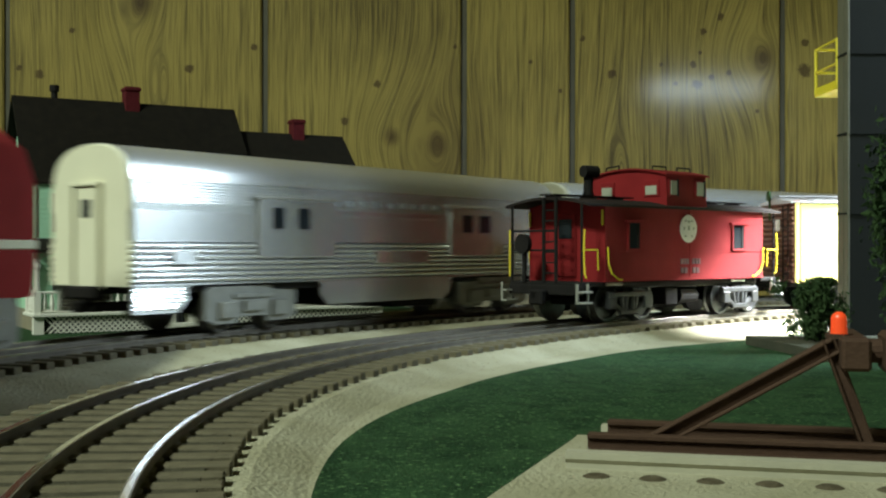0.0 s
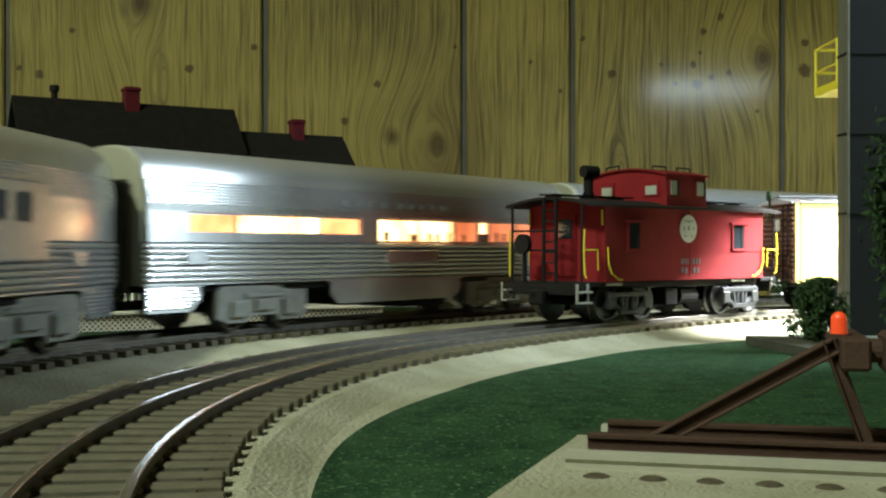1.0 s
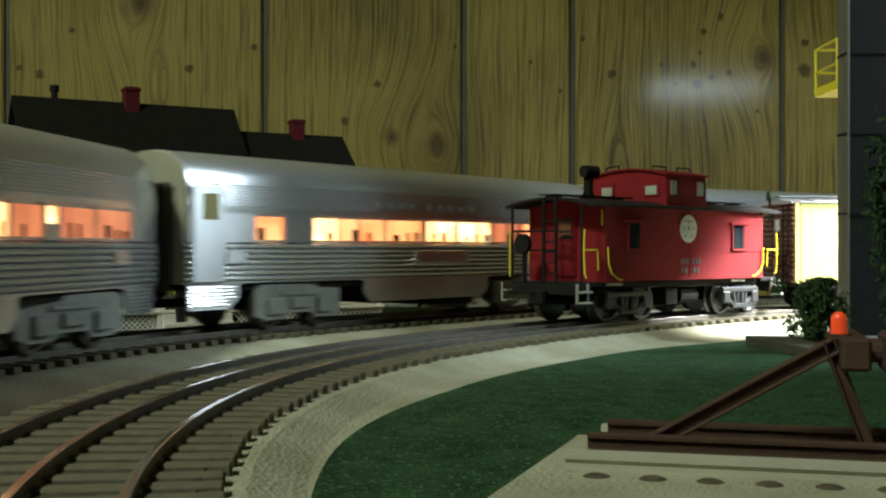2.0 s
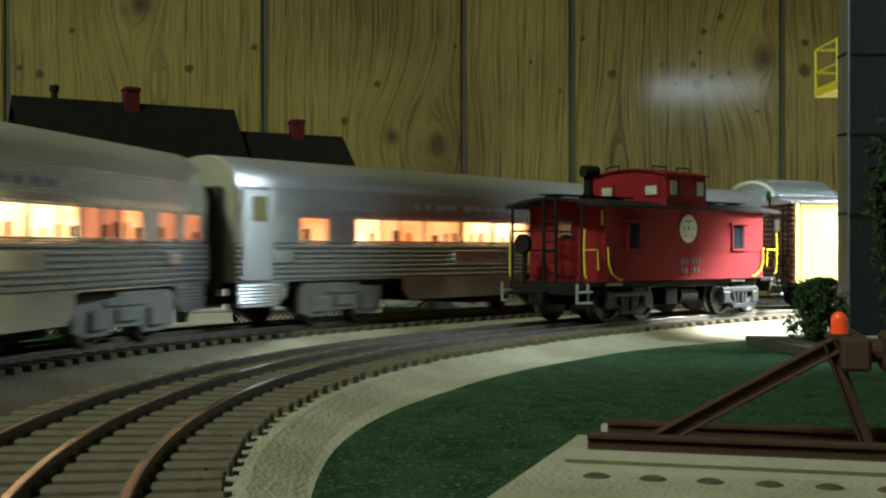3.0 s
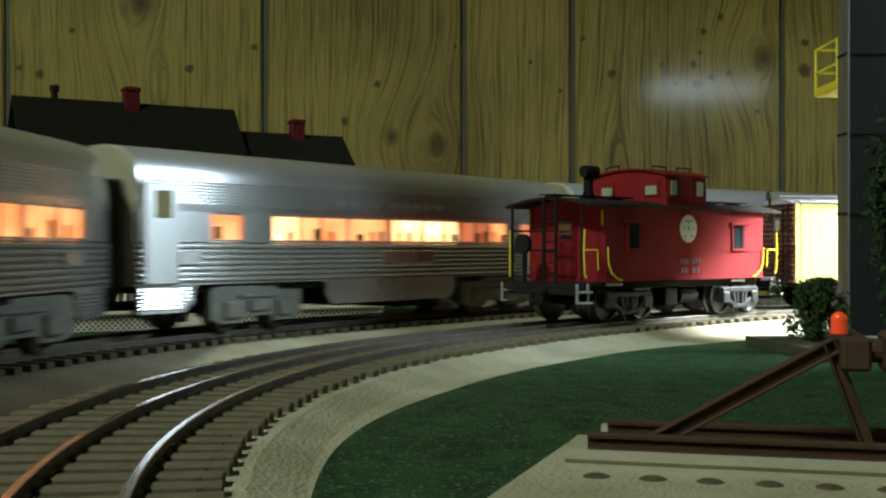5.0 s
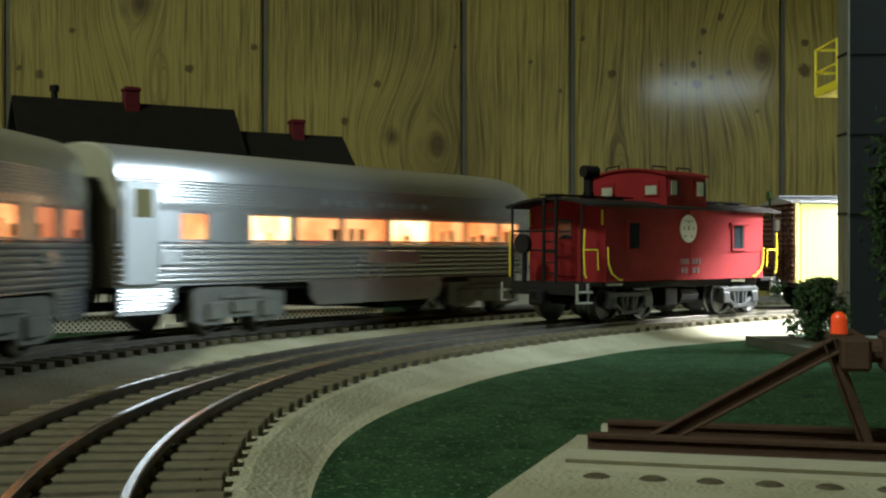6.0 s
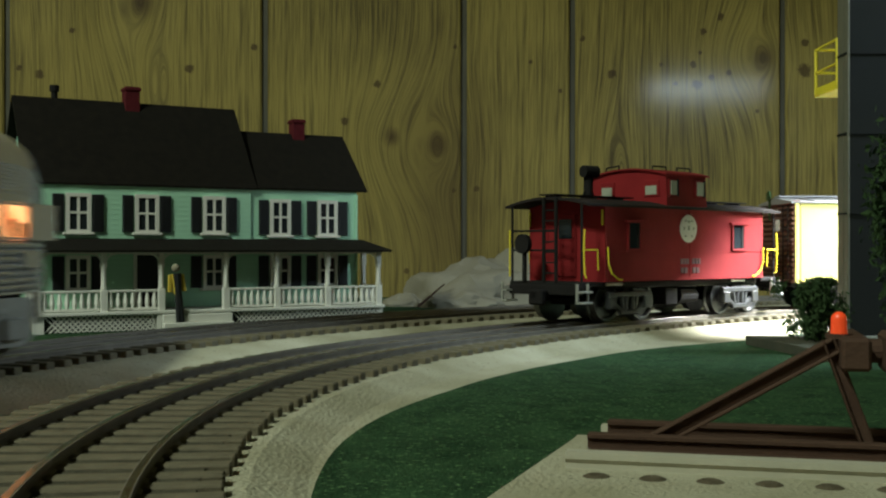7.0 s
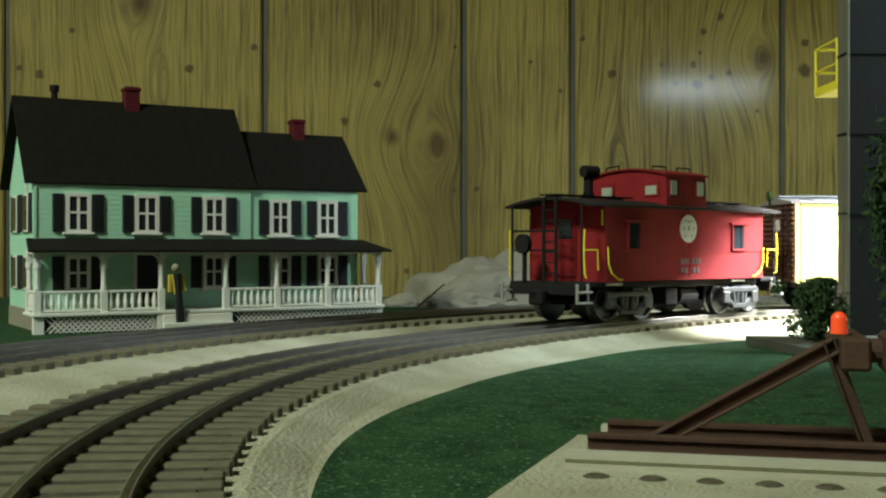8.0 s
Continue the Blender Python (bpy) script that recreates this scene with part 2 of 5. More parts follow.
# ---- the room and the board ----
def room():
    x0, x1, y0, z0, z1 = -1.7, 3.6, -3.5, -0.9, 1.45
    floor = part("floor", boxes(((x0, y0, z0 - 0.05), (x1, WALL_Y + 0.1, z0))), M_carpet)
    tagged(floor, "dark carpeted floor of the train room", "floor", kind="structure")
    ceiling = part("ceiling", boxes(((x0, y0, z1), (x1, WALL_Y + 0.1, z1 + 0.05))), M_plaster)
    tagged(ceiling, "plain dim plaster ceiling", "ceiling", kind="structure")
    for name, lo, hi in (("wall_south", (x0, y0 - 0.1, z0), (x1, y0, z1)), ("wall_west", (x0 - 0.1, y0, z0), (x0, WALL_Y, z1)), ("wall_east", (x1, y0, z0), (x1 + 0.1, WALL_Y, z1))):
        tagged(part(name, boxes((lo, hi)), M_plaster), "plain plastered wall behind the camera", "wall", kind="structure")
    back = part("wall_north", boxes(((x0, WALL_Y + 0.004, z0), (x1, WALL_Y + 0.1, z1))), M_groove)
    tagged(back, "varnished knotty pine panelling with dark grooves", "wall", kind="structure")
    # the boards' edges, groove by groove
    edges = [x0, -1.4, -1.2, -0.98, -0.79, -0.59, -0.394, -0.161, 0.019, 0.117, 0.307, 0.52, 0.63, 0.83, 1.02, 1.25, 1.43, 1.65, 1.9, 2.1, 2.3, 2.55, 2.75, 3.0, 3.2, 3.4, x1]
    for a, b in zip(edges, edges[1:]):
        bm = bmesh.new()
        w, d = 0.0027, 0.004
        prism(bm, [(a + w, WALL_Y + d), (a + w, WALL_Y + 0.0015), (a + w + 0.0015, WALL_Y), (b - w - 0.0015, WALL_Y), (b - w, WALL_Y + 0.0015), (b - w, WALL_Y + d)], z0, z1, "z")
        part("plank", bm, M_pine, back)
    board = part("layout_board", boxes(((-1.1, -3.4, -0.02), (3.5, WALL_Y - 0.002, 0.0)), bevel=0.002), M_board)
    tagged(board, "painted plywood board of the model railway", "board", kind="structure")
    bm = bmesh.new()
    for x in (-1.0, 1.2, 3.4):
        for y in (-3.3, -1.2, 0.9):
            box(bm, (x - 0.03, y - 0.03, -0.9), (x + 0.03, y + 0.03, -0.0205), 0.003)
    tagged(part("board_legs", bm, M_board), "square timber legs under the layout board", "trestle", kind="structure")


def grass():
    """The inner mat up to the near track's shoulder, and the turf beyond the far track."""
    bm = bmesh.new()
    inset = lambda s: float(np.interp(s, (-0.26, -0.2, -0.138, -0.09, -0.036, 0.066, 0.106, 0.15), (0.0414, 0.0445, 0.0483, 0.0523, 0.0545, 0.0552, 0.0600, 0.0680)))
    edge = [course(s, -inset(s) - 0.0004 * math.sin(43 * s)) for s in np.arange(-0.9, 1.5, 0.012)]
    pts = [p for p, _ in edge]
    loop = [(p.x, p.y) for p in pts] + [(pts[-1].x, -3.0), (pts[0].x, -3.0)]
    top = [bm.verts.new((x, y, 0.004)) for x, y in loop]
    low = [bm.verts.new((x, y, 0.0005)) for x, y in loop]
    face = bm.faces.new(top)
    for i in range(len(top)):
        j = (i + 1) % len(top)
        bm.faces.new((top[i], low[i], low[j], top[j]))
    bmesh.ops.triangulate(bm, faces=[face])
    tagged(part("grass_mat", bm, M_mat), "dark green flocked grass mat inside the curve", "grass mat", kind="structure")
    bm = bmesh.new()
    edge = [course(s, 0.047 + 0.003 * math.sin(11 * s), True)[0] for s in np.arange(-0.9, 0.62, 0.012)]
    loop = [(p.x, p.y) for p in edge] + [(edge[-1].x, WALL_Y - 0.004), (-1.09, WALL_Y - 0.004), (-1.09, edge[0].y)]
    top = [bm.verts.new((x, y, 0.0012)) for x, y in loop]
    bmesh.ops.triangulate(bm, faces=[bm.faces.new(top)])
    tagged(part("turf", bm, M_mat), "dark green ground cover round the farmhouse", "grass", kind="structure")
    bm = bmesh.new()
    sweep(bm, [(0.036, 0.0005), (0.036, 0.0036), (0.07, 0.0036), (0.07, 0.0005)], -0.9, -0.16, 0.012)
    tagged(part("verge", bm, M_mat), "thin green verge between the two tracks", "grass", kind="structure")


def track(name, far, label):
    bed = bmesh.new()
    outer = 0.046
    if far:
        profile = [(-0.066, 0.0008), (-0.035, 0.0068), (0.035, 0.0068), (outer, 0.0008)]
    else:
        profile = [(-0.075, 0.0006), (-0.057, 0.0030), (-0.0415, 0.0038), (-0.032, 0.0070), (0.033, 0.0070), (outer, 0.0008)]
    sweep(bed, profile, -2.6, 3.4, 0.012, far)
    root = part(name, bed, M_bed)
    tagged(root, label, "railway track", "tracks", "structure")
    fill = bmesh.new()
    sweep(fill, [(-0.0255, 0.0052), (-0.0248, 0.0086), (0.0248, 0.0086), (0.0255, 0.0052)], -2.6, 3.4, 0.015, far)
    part("ballast", fill, M_ballast, root)
    z = RAIL_Z
    for o in (-0.015875, 0.0, 0.015875):
        web = bmesh.new()
        sweep(web, [(o - 0.0012, 0.0080), (o - 0.0012, 0.0087), (o - 0.0006, 0.0090), (o - 0.0006, z - 0.0013), (o - 0.0008, z - 0.0010), (o - 0.0008, z - 0.0001),
                    (o + 0.0008, z - 0.0001), (o + 0.0008, z - 0.0010), (o + 0.0006, z - 0.0013), (o + 0.0006, 0.0090), (o + 0.0012, 0.0087), (o + 0.0012, 0.0080)], -2.6, 3.4, 0.01, far)
        rail = part("rail", web, M_rail_side, root)
        head = bmesh.new()
        sweep(head, [(o - 0.0007, z - 0.0002), (o - 0.00055, z), (o + 0.00055, z), (o + 0.0007, z - 0.0002)], -2.6, 3.4, 0.01, far)
        part("rail_head", head, M_rail, rail, "worn bright rail head")
    tie = mesh_of(boxes(((-0.0021, -0.0288, 0.0052), (0.0021, 0.0288, 0.0090)), bevel=0.0003), "tie", M_tie)
    rest = bmesh.new()
    rnd = random.Random(4 if far else 3)
    s = -2.58
    while s < 3.38:
        m = on_track(s, far, 0.0) @ pose(rnd.uniform(-0.0002, 0.0002), rnd.uniform(-0.0006, 0.0006), 0, 0, 0, rnd.uniform(-0.8, 0.8))
        if -0.36 < s < 0.75:
            share("tie", tie, root, m)
        else:
            box(rest, (-0.0021, -0.0288, 0.0052), (0.0021, 0.0288, 0.0090), m=m)
        s += 0.0088
    tagged(part("ties_beyond", rest, M_tie, root), kind="stuff")


room()
grass()
track("track_near", False, "curved three-rail model track on a pale stone roadbed")
track("track_far", True, "outer three-rail model track on a pale stone roadbed")


# ---- materials of the things ----
M_silver = material("satin_aluminium", (0.79, 0.795, 0.78), 0.23, 0.78, second=(0.62, 0.625, 0.61), scale=9, amount=0.7)
brush = M_silver.node_tree.nodes.new("ShaderNodeTangent")
brush.direction_type, brush.axis = "RADIAL", "X"
M_silver.node_tree.links.new(brush.outputs[0], M_silver.node_tree.nodes["Principled BSDF"].inputs["Tangent"])
M_silver.node_tree.nodes["Principled BSDF"].inputs["Anisotropic"].default_value = 0.9
M_cream = material("cream_paint", (0.74, 0.72, 0.55), 0.5, second=(0.66, 0.64, 0.48), scale=60, amount=0.6)
M_truck = material("grey_truck_casting", (0.31, 0.31, 0.27), 0.65, 0.0, second=(0.19, 0.19, 0.165), scale=180, amount=0.6, bump=0.3)
M_black = material("black_underframe", (0.009, 0.0085, 0.008), 0.8, second=(0.018, 0.016, 0.015), scale=120, amount=0.7, bump=0.2)


def lit_pane(name, low, high, power):
    """A frosted window lit from inside, brighter near the bulb."""
    m = material(name, (0.35, 0.25, 0.15), 0.4)
    n, link = m.node_tree.nodes, m.node_tree.links
    place, tex, ramp = n.new("ShaderNodeTexCoord"), n.new("ShaderNodeTexNoise"), n.new("ShaderNodeValToRGB")
    tex.inputs["Scale"].default_value, tex.inputs["Detail"].default_value = 95, 1
    link.new(place.outputs["Object"], tex.inputs["Vector"])
    e = ramp.color_ramp.elements
    e[0].position, e[0].color = 0.36, (*low, 1)
    e[1].position, e[1].color = 0.62, (*high, 1)
    link.new(tex.outputs["Fac"], ramp.inputs[0])
    link.new(ramp.outputs[0], n["Principled BSDF"].inputs["Emission Color"])
    n["Principled BSDF"].inputs["Emission Strength"].default_value = power
    return m


M_glow = lit_pane("lit_window_bright", (1.0, 0.46, 0.17), (1.0, 0.78, 0.42), 3.4)
M_glow_soft = lit_pane("lit_window_soft", (1.0, 0.27, 0.07), (1.0, 0.47, 0.17), 1.7)
M_glow_dim = lit_pane("lit_window_dim", (0.75, 0.17, 0.06), (1.0, 0.27, 0.10), 0.85)
M_pane_pale = material("vestibule_pane", (0.34, 0.31, 0.14), 0.3, emit=(0.9, 0.8, 0.35), power=0.05)
# the cream of the end walls with shade put into the colour
M_end_shaded = material("shaded_end_cream", (0.36, 0.345, 0.25), 0.6, second=(0.30, 0.285, 0.20), scale=60, amount=0.6)
M_letter = material("grey_lettering", (0.20, 0.20, 0.20), 0.6)
M_bellows = material("diaphragm_and_shade_grey", (0.055, 0.052, 0.040), 0.8, second=(0.085, 0.08, 0.06), scale=90, amount=0.6)
M_seat = material("seat_back_dark", (0.02, 0.009, 0.005), 0.9)
M_red = material("caboose_red", (0.25, 0.018, 0.019), 0.80, second=(0.185, 0.014, 0.016), scale=70, amount=0.6, bump=0.12, bump_scale=900)
M_roof = material("caboose_roof_black", (0.014, 0.011, 0.010), 0.85, second=(0.030, 0.023, 0.020), scale=90, amount=0.6, bump=0.3)
M_yellow = material("yellow_grab_iron", (0.75, 0.62, 0.03), 0.45)
M_white = material("white_lettering", (0.55, 0.53, 0.50), 0.6)
M_glass = material("dark_glass", (0.02, 0.025, 0.028), 0.08)
M_steel = material("worn_steel_wheel", (0.18, 0.18, 0.18), 0.35, 0.9, second=(0.08, 0.078, 0.075), scale=150, amount=0.6)
M_brown = material("boxcar_brown", (0.16, 0.065, 0.04), 0.6, second=(0.12, 0.05, 0.032), scale=80, amount=0.6, bump=0.2)
M_boxside = material("boxcar_side_yellow", (0.80, 0.74, 0.22), 0.5, second=(0.74, 0.67, 0.18), scale=50, amount=0.6)
M_mint = material("mint_clapboard", (0.41, 0.71, 0.50), 0.7, second=(0.37, 0.65, 0.46), scale=70, amount=0.7)
M_trim = material("white_trim", (0.76, 0.75, 0.68), 0.6, second=(0.68, 0.67, 0.60), scale=120, amount=0.6)
M_shingle = material("dark_shingle", (0.005, 0.0042, 0.003), 0.95, second=(0.014, 0.0115, 0.008), scale=220, amount=0.6, bump=0.5, bump_scale=1200)
M_shutter = material("black_shutter", (0.010, 0.011, 0.012), 0.6)
M_chimney = material("chimney_red", (0.10, 0.012, 0.016), 0.85, second=(0.07, 0.009, 0.012), scale=400, amount=0.5)
M_tower = material("tower_dark_sheet", (0.009, 0.011, 0.011), 0.85, second=(0.015, 0.016, 0.014), scale=25, amount=0.7, bump=0.1, bump_scale=300)
M_post = material("tower_corner_post", (0.13, 0.125, 0.085), 0.7, second=(0.10, 0.10, 0.07), scale=60, amount=0.6)
M_leaf = material("shrub_green", (0.020, 0.045, 0.014), 0.85, second=(0.045, 0.075, 0.028), scale=400, amount=0.6)
M_rust = material("rust_brown_bumper", (0.075, 0.043, 0.028), 0.8, second=(0.048, 0.027, 0.018), scale=120, amount=0.7, bump=0.3)
M_lens = material("red_lamp_lens", (0.8, 0.07, 0.02), 0.25, emit=(1.0, 0.10, 0.02), power=0.2)
M_pale_rail = material("pale_painted_rail", (0.42, 0.40, 0.30), 0.6, second=(0.34, 0.33, 0.25), scale=110, amount=0.6, bump=0.2)
M_rock = material("plaster_rock", (0.27, 0.25, 0.19), 0.9, second=(0.16, 0.14, 0.10), scale=30, amount=0.7, bump=0.8, bump_scale=250)
M_slab = material("slab_beige", (0.30, 0.27, 0.19), 0.85, second=(0.25, 0.22, 0.16), scale=80, amount=0.6)
M_darkslab = material("slab_dark", (0.05, 0.055, 0.04), 0.85, second=(0.09, 0.085, 0.06), scale=80, amount=0.6, bump=0.4)
M_tieend = material("tie_end_dark", (0.05, 0.038, 0.022), 0.9, second=(0.13, 0.11, 0.07), scale=350, amount=0.5, bump=0.6)
M_doll_y = material("figure_yellow", (0.5, 0.36, 0.04), 0.7)


# ---- wheels and trucks ----
def wheel_mesh(r=0.0088):
    bm = bmesh.new()
    prof = [(r * 0.25, 0.003), (r * 0.3, 0.0012), (r * 0.8, 0.0012), (r * 0.86, 0.0026), (r, 0.0026), (r * 1.0, -0.0006), (r * 1.13, -0.0012), (r * 1.13, -0.002), (r * 0.3, -0.002)]
    n = 20
    loft(bm, [[(q * math.cos(a), w, q * math.sin(a)) for a in (2 * math.pi * i / n for i in range(n))] for q, w in prof])
    return mesh_of(bm, "wheel", M_steel, True)


WHEEL = wheel_mesh()


def truck(parent, x, base, frame_mat, boxy, r=0.0088):
    """A four-wheel truck at x; base between axles. Its pose is its own so that it can swivel."""
    bm = bmesh.new()
    box(bm, (-0.006, -0.02, r - 0.001), (0.006, 0.02, r + 0.004), 0.0008)
    box(bm, (-0.003, -0.003, r + 0.003), (0.003, 0.003, 0.0165))
    t = part("truck", bm, M_black, parent, at=pose(x, 0, 0))
    for side in (-1, 1):
        y = side * 0.0215
        s = bmesh.new()
        h = base / 2
        if boxy:
            out = [(-h - 0.012, 0.0055), (-h - 0.012, 0.0165), (-h - 0.009, 0.0185), (h + 0.009, 0.0185), (h + 0.012, 0.0165), (h + 0.012, 0.0055), (h + 0.006, 0.0035), (0.010, 0.0035), (0.008, 0.006), (-0.008, 0.006), (-0.010, 0.0035), (-h - 0.006, 0.0035)]
            prism(s, out, y - 0.0013, y + 0.0013)
            for cx in (-h, h):
                box(s, (cx - 0.0045, y + side * 0.001 - 0.0022, 0.0055), (cx + 0.0045, y + side * 0.001 + 0.0022, 0.0125), 0.0006)
            box(s, (-0.012, y + side * 0.001 - 0.0014, 0.0135), (0.012, y + side * 0.001 + 0.0014, 0.0155), 0.0004)
            box(s, (-0.006, y + side * 0.001 - 0.002, 0.008), (0.006, y + side * 0.001 + 0.002, 0.0128), 0.0004)
        else:
            for a, b, w in (((-h - 0.003, 0.0125), (h + 0.003, 0.0125), 0.0016), ((-h - 0.002, 0.0105), (-0.005, 0.0045), 0.0014), ((h + 0.002, 0.0105), (0.005, 0.0045), 0.0014), ((-0.007, 0.0042), (0.007, 0.0042), 0.0014), ((-0.006, 0.012), (-0.004, 0.0045), 0.0012), ((0.006, 0.012), (0.004, 0.0045), 0.0012)):
                rod(s, (a[0], y, a[1]), (b[0], y, b[1]), w, 6)
            for cx in (-h, h):
                box(s, (cx - 0.003, y - 0.0018, r - 0.003), (cx + 0.003, y + 0.0022, r + 0.003), 0.0006)
            for k in (-0.0022, 0.0022):
                rod(s, (k, y, 0.0055), (k, y, 0.0115), 0.0014, 8)
        part("side_frame", s, frame_mat, t)
    for cx in (-base / 2, base / 2):
        for side in (-1, 1):
            share("wheel", WHEEL, t, pose(cx, side * 0.0165, r, 0, 0, 0 if side > 0 else 180))
        ax = bmesh.new()
        rod(ax, (cx, -0.0165, r), (cx, 0.0165, r), 0.0017, 8)
        part("axle", ax, M_black, t)
    return t


# ---- the streamlined train ----
CAR_L, CAR_W, PITCH, ARM = 0.302, 0.050, 0.320, 0.09
HALF = CAR_L / 2


def side_outline():
    """Cross-section of the shell above the skirt: ribbed side, window belt set back, fine ribs, arched roof."""
    half = [(0.0245, 0.0195), (0.0245, 0.0203)]
    for k in range(7):
        z = 0.0216 + k * 0.00222
        half.append((0.0229, z - 0.00108))
        for i in range(7):
            a = radians(-84 + 28 * i)
            half.append((0.0238 + 0.0016 * math.cos(a), z + 0.00098 * math.sin(a)))
    half += [(0.0229, 0.0360), (0.0246, 0.0362), (0.0238, 0.0366), (0.0238, 0.0480), (0.0246, 0.0482), (0.0248, 0.0508)]
    for i in range(8):
        a, w = i * 0.00122, 0.000034 * i * i
        half += [(0.0245 - w, 0.0510 + a), (0.0250 - w, 0.0513 + a), (0.0251 - w, 0.0516 + a), (0.0250 - w, 0.0519 + a)]
    for i in range(1, 11):
        a = i * math.pi / 22
        half.append((0.0231 * math.cos(a) ** 0.8, 0.0600 + 0.0140 * math.sin(a) ** 0.95))
    return [(-u, v) for u, v in half] + [(0.0, 0.0740)] + half[::-1]


def skirt(bm, x0, x1, cut0, cut1, y):
    """One stretch of the lower skirt with rounded cut corners beside the wheels."""
    out = [(x0, 0.0197), (x0, 0.0135 if cut0 else 0.0090), (x0 + (0.005 if cut0 else 0.0), 0.0090), (x1 - (0.005 if cut1 else 0.0), 0.0090), (x1, 0.0135 if cut1 else 0.0090), (x1, 0.0197)]
    if cut0:
        out = [(x0 - 0.003, 0.0197), (x0, 0.0185)] + out[1:]
    if cut1:
        out = out[:-1] + [(x1, 0.0185), (x1 + 0.003, 0.0197)]
    prism(bm, out, y, y + 0.0012)


def coach(name, label, windows, doors=(), vestibule=True, dome=None, rounded=False):
    """windows: rows of distance from the leading end (start, end, bottom, top, brightness)."""
    car = thing(name, label, "train car", group="cars of the streamlined train")
    outline = side_outline()
    bm = bmesh.new()
    ends = [-HALF + 0.002, HALF - 0.002]
    if rounded:
        rings = []
        for k in range(9):
            f = k / 8
            x = -HALF + 0.042 * f
            w = math.sqrt(max(0.0, 1 - (1 - f) ** 2)) * 0.60 + 0.40
            rings.append([(x, u * w, 0.0195 + (v - 0.0195) * (0.74 + 0.26 * math.sqrt(1 - (1 - f) ** 2))) if v > 0.0482 else (x, u * w, v) for u, v in outline])
        rings.append([(ends[1], u, v) for u, v in outline])
        loft(bm, rings)
    else:
        prism(bm, outline, ends[0], ends[1], "x")
    body = part("body", bm, M_silver, car, "fluted satin aluminium shell", True)
    for x0, x1, c0, c1 in ((ARM + 0.033, HALF - 0.002, True, False), (-ARM + 0.042, ARM - 0.042, True, True), (-HALF + (0.022 if rounded else 0.002), -ARM - 0.033, False, True)):
        for y in (-0.0240, 0.0228):
            lower = bmesh.new()
            skirt(lower, x0, x1, c0, c1, y)
            panel = part("skirt", lower, M_silver, car, "smooth aluminium skirt")
            if x0 > 0 or x1 < -ARM:
                for k in range(6):
                    z = 0.0108 + k * 0.0014
                    inset = 0.006 if z < 0.0135 else 0.002
                    rib = bmesh.new()
                    rod(rib, (x0 + (inset if c0 else 0.0004), y + 0.0006, z), (x1 - (inset if c1 else 0.0004), y + 0.0006, z), 0.0009, 8)
                    part("rib", rib, M_silver, panel)
    # belt pieces between the windows, flush with the side
    for side in (1, -1):
        edges = [0.002]
        for a, b, *_ in windows:
            edges += [a, b]
        edges.append(CAR_L - (0.012 if rounded else 0.002))
        pieces = []
        for a, b in zip(edges[::2], edges[1::2]):
            if b - a > 0.0006:
                x0, x1 = HALF - b, HALF - a
                pieces.append((x0, x1, 0.0363, 0.0483))
        for a, b, lo, hi, _ in windows:
            x0, x1 = HALF - b, HALF - a
            if hi < 0.047:
                pieces.append((x0, x1, hi, 0.0483))
            if lo > 0.0380:
                pieces.append((x0, x1, 0.0363, lo))
        for x0, x1, z0, z1 in pieces:
            part("window_pier", boxes(((x0, side * 0.0243 - 0.0007, z0), (x1, side * 0.0243 + 0.0007, z1)), bevel=0.0002), M_silver, car)
        rnd = random.Random(len(windows) * 2 + side)
        for a, b, lo, hi, power in windows:
            pane = bmesh.new()
            box(pane, (HALF - b + 0.0004, side * 0.02385 - 0.0003, lo + 0.0002), (HALF - a - 0.0004, side * 0.02385 + 0.0003, hi - 0.0002), 0.0002)
            w = part("window", pane, {2: M_glow, 1: M_glow_soft, 0: M_glow_dim}[power], car, "lit orange window")
            x = HALF - b + rnd.uniform(0.002, 0.005)
            while x < HALF - a - 0.0025:
                if rnd.random() < 0.7 and lo < 0.039:
                    top, half = lo + rnd.uniform(0.0028, 0.0058), rnd.uniform(0.0011, 0.0025)
                    part("seat_back", boxes(((x - half, side * 0.0243 - 0.00005, lo + 0.0003), (x + half, side * 0.0243 + 0.00015, top)), bevel=0.0006), M_seat, w)
                x += rnd.uniform(0.0055, 0.0105)
    for a, b, lo, hi, panes in doors:
        d = bmesh.new()
        box(d, (HALF - b, 0.0250, lo), (HALF - a, 0.0262, hi), 0.0004)
        box(d, (HALF - b - 0.003, 0.0252, hi), (HALF - a + 0.003, 0.0266, hi + 0.0012), 0.0003)
        door = part("baggage_door", d, M_silver, car, "plain sliding baggage door")
        for p, q in panes:
            g = bmesh.new()
            box(g, (HALF - q, 0.0259, hi - 0.0125), (HALF - p, 0.0264, hi - 0.0035), 0.0002)
            part("pane", g, M_glass, door, "dark door pane")
    if vestibule:
        d = bmesh.new()
        box(d, (HALF - 0.0195, 0.0248, 0.0200), (HALF - 0.0030, 0.0259, 0.0590), 0.0005)
        door = part("vestibule_door", d, M_silver, car, "plain vestibule door")
        g = bmesh.new()
        box(g, (HALF - 0.0160, 0.0255, 0.0452), (HALF - 0.0075, 0.0261, 0.0560), 0.0008)
        part("pane", g, M_pane_pale, door, "pale door pane")
    # smooth number plates over the flutes
    for a, b, lo, hi in ((0.0195, 0.0300, 0.0275, 0.0328), (0.1385, 0.1780, 0.0268, 0.0330), (0.2620, 0.2740, 0.0275, 0.0328)):
        for y0 in (-0.0262, 0.0236):
            plate = boxes(((HALF - b, y0, lo), (HALF - a, y0 + 0.0026, hi)), bevel=0.0003)
            part("number_plate", plate, M_silver, car, "smooth blank aluminium plate")
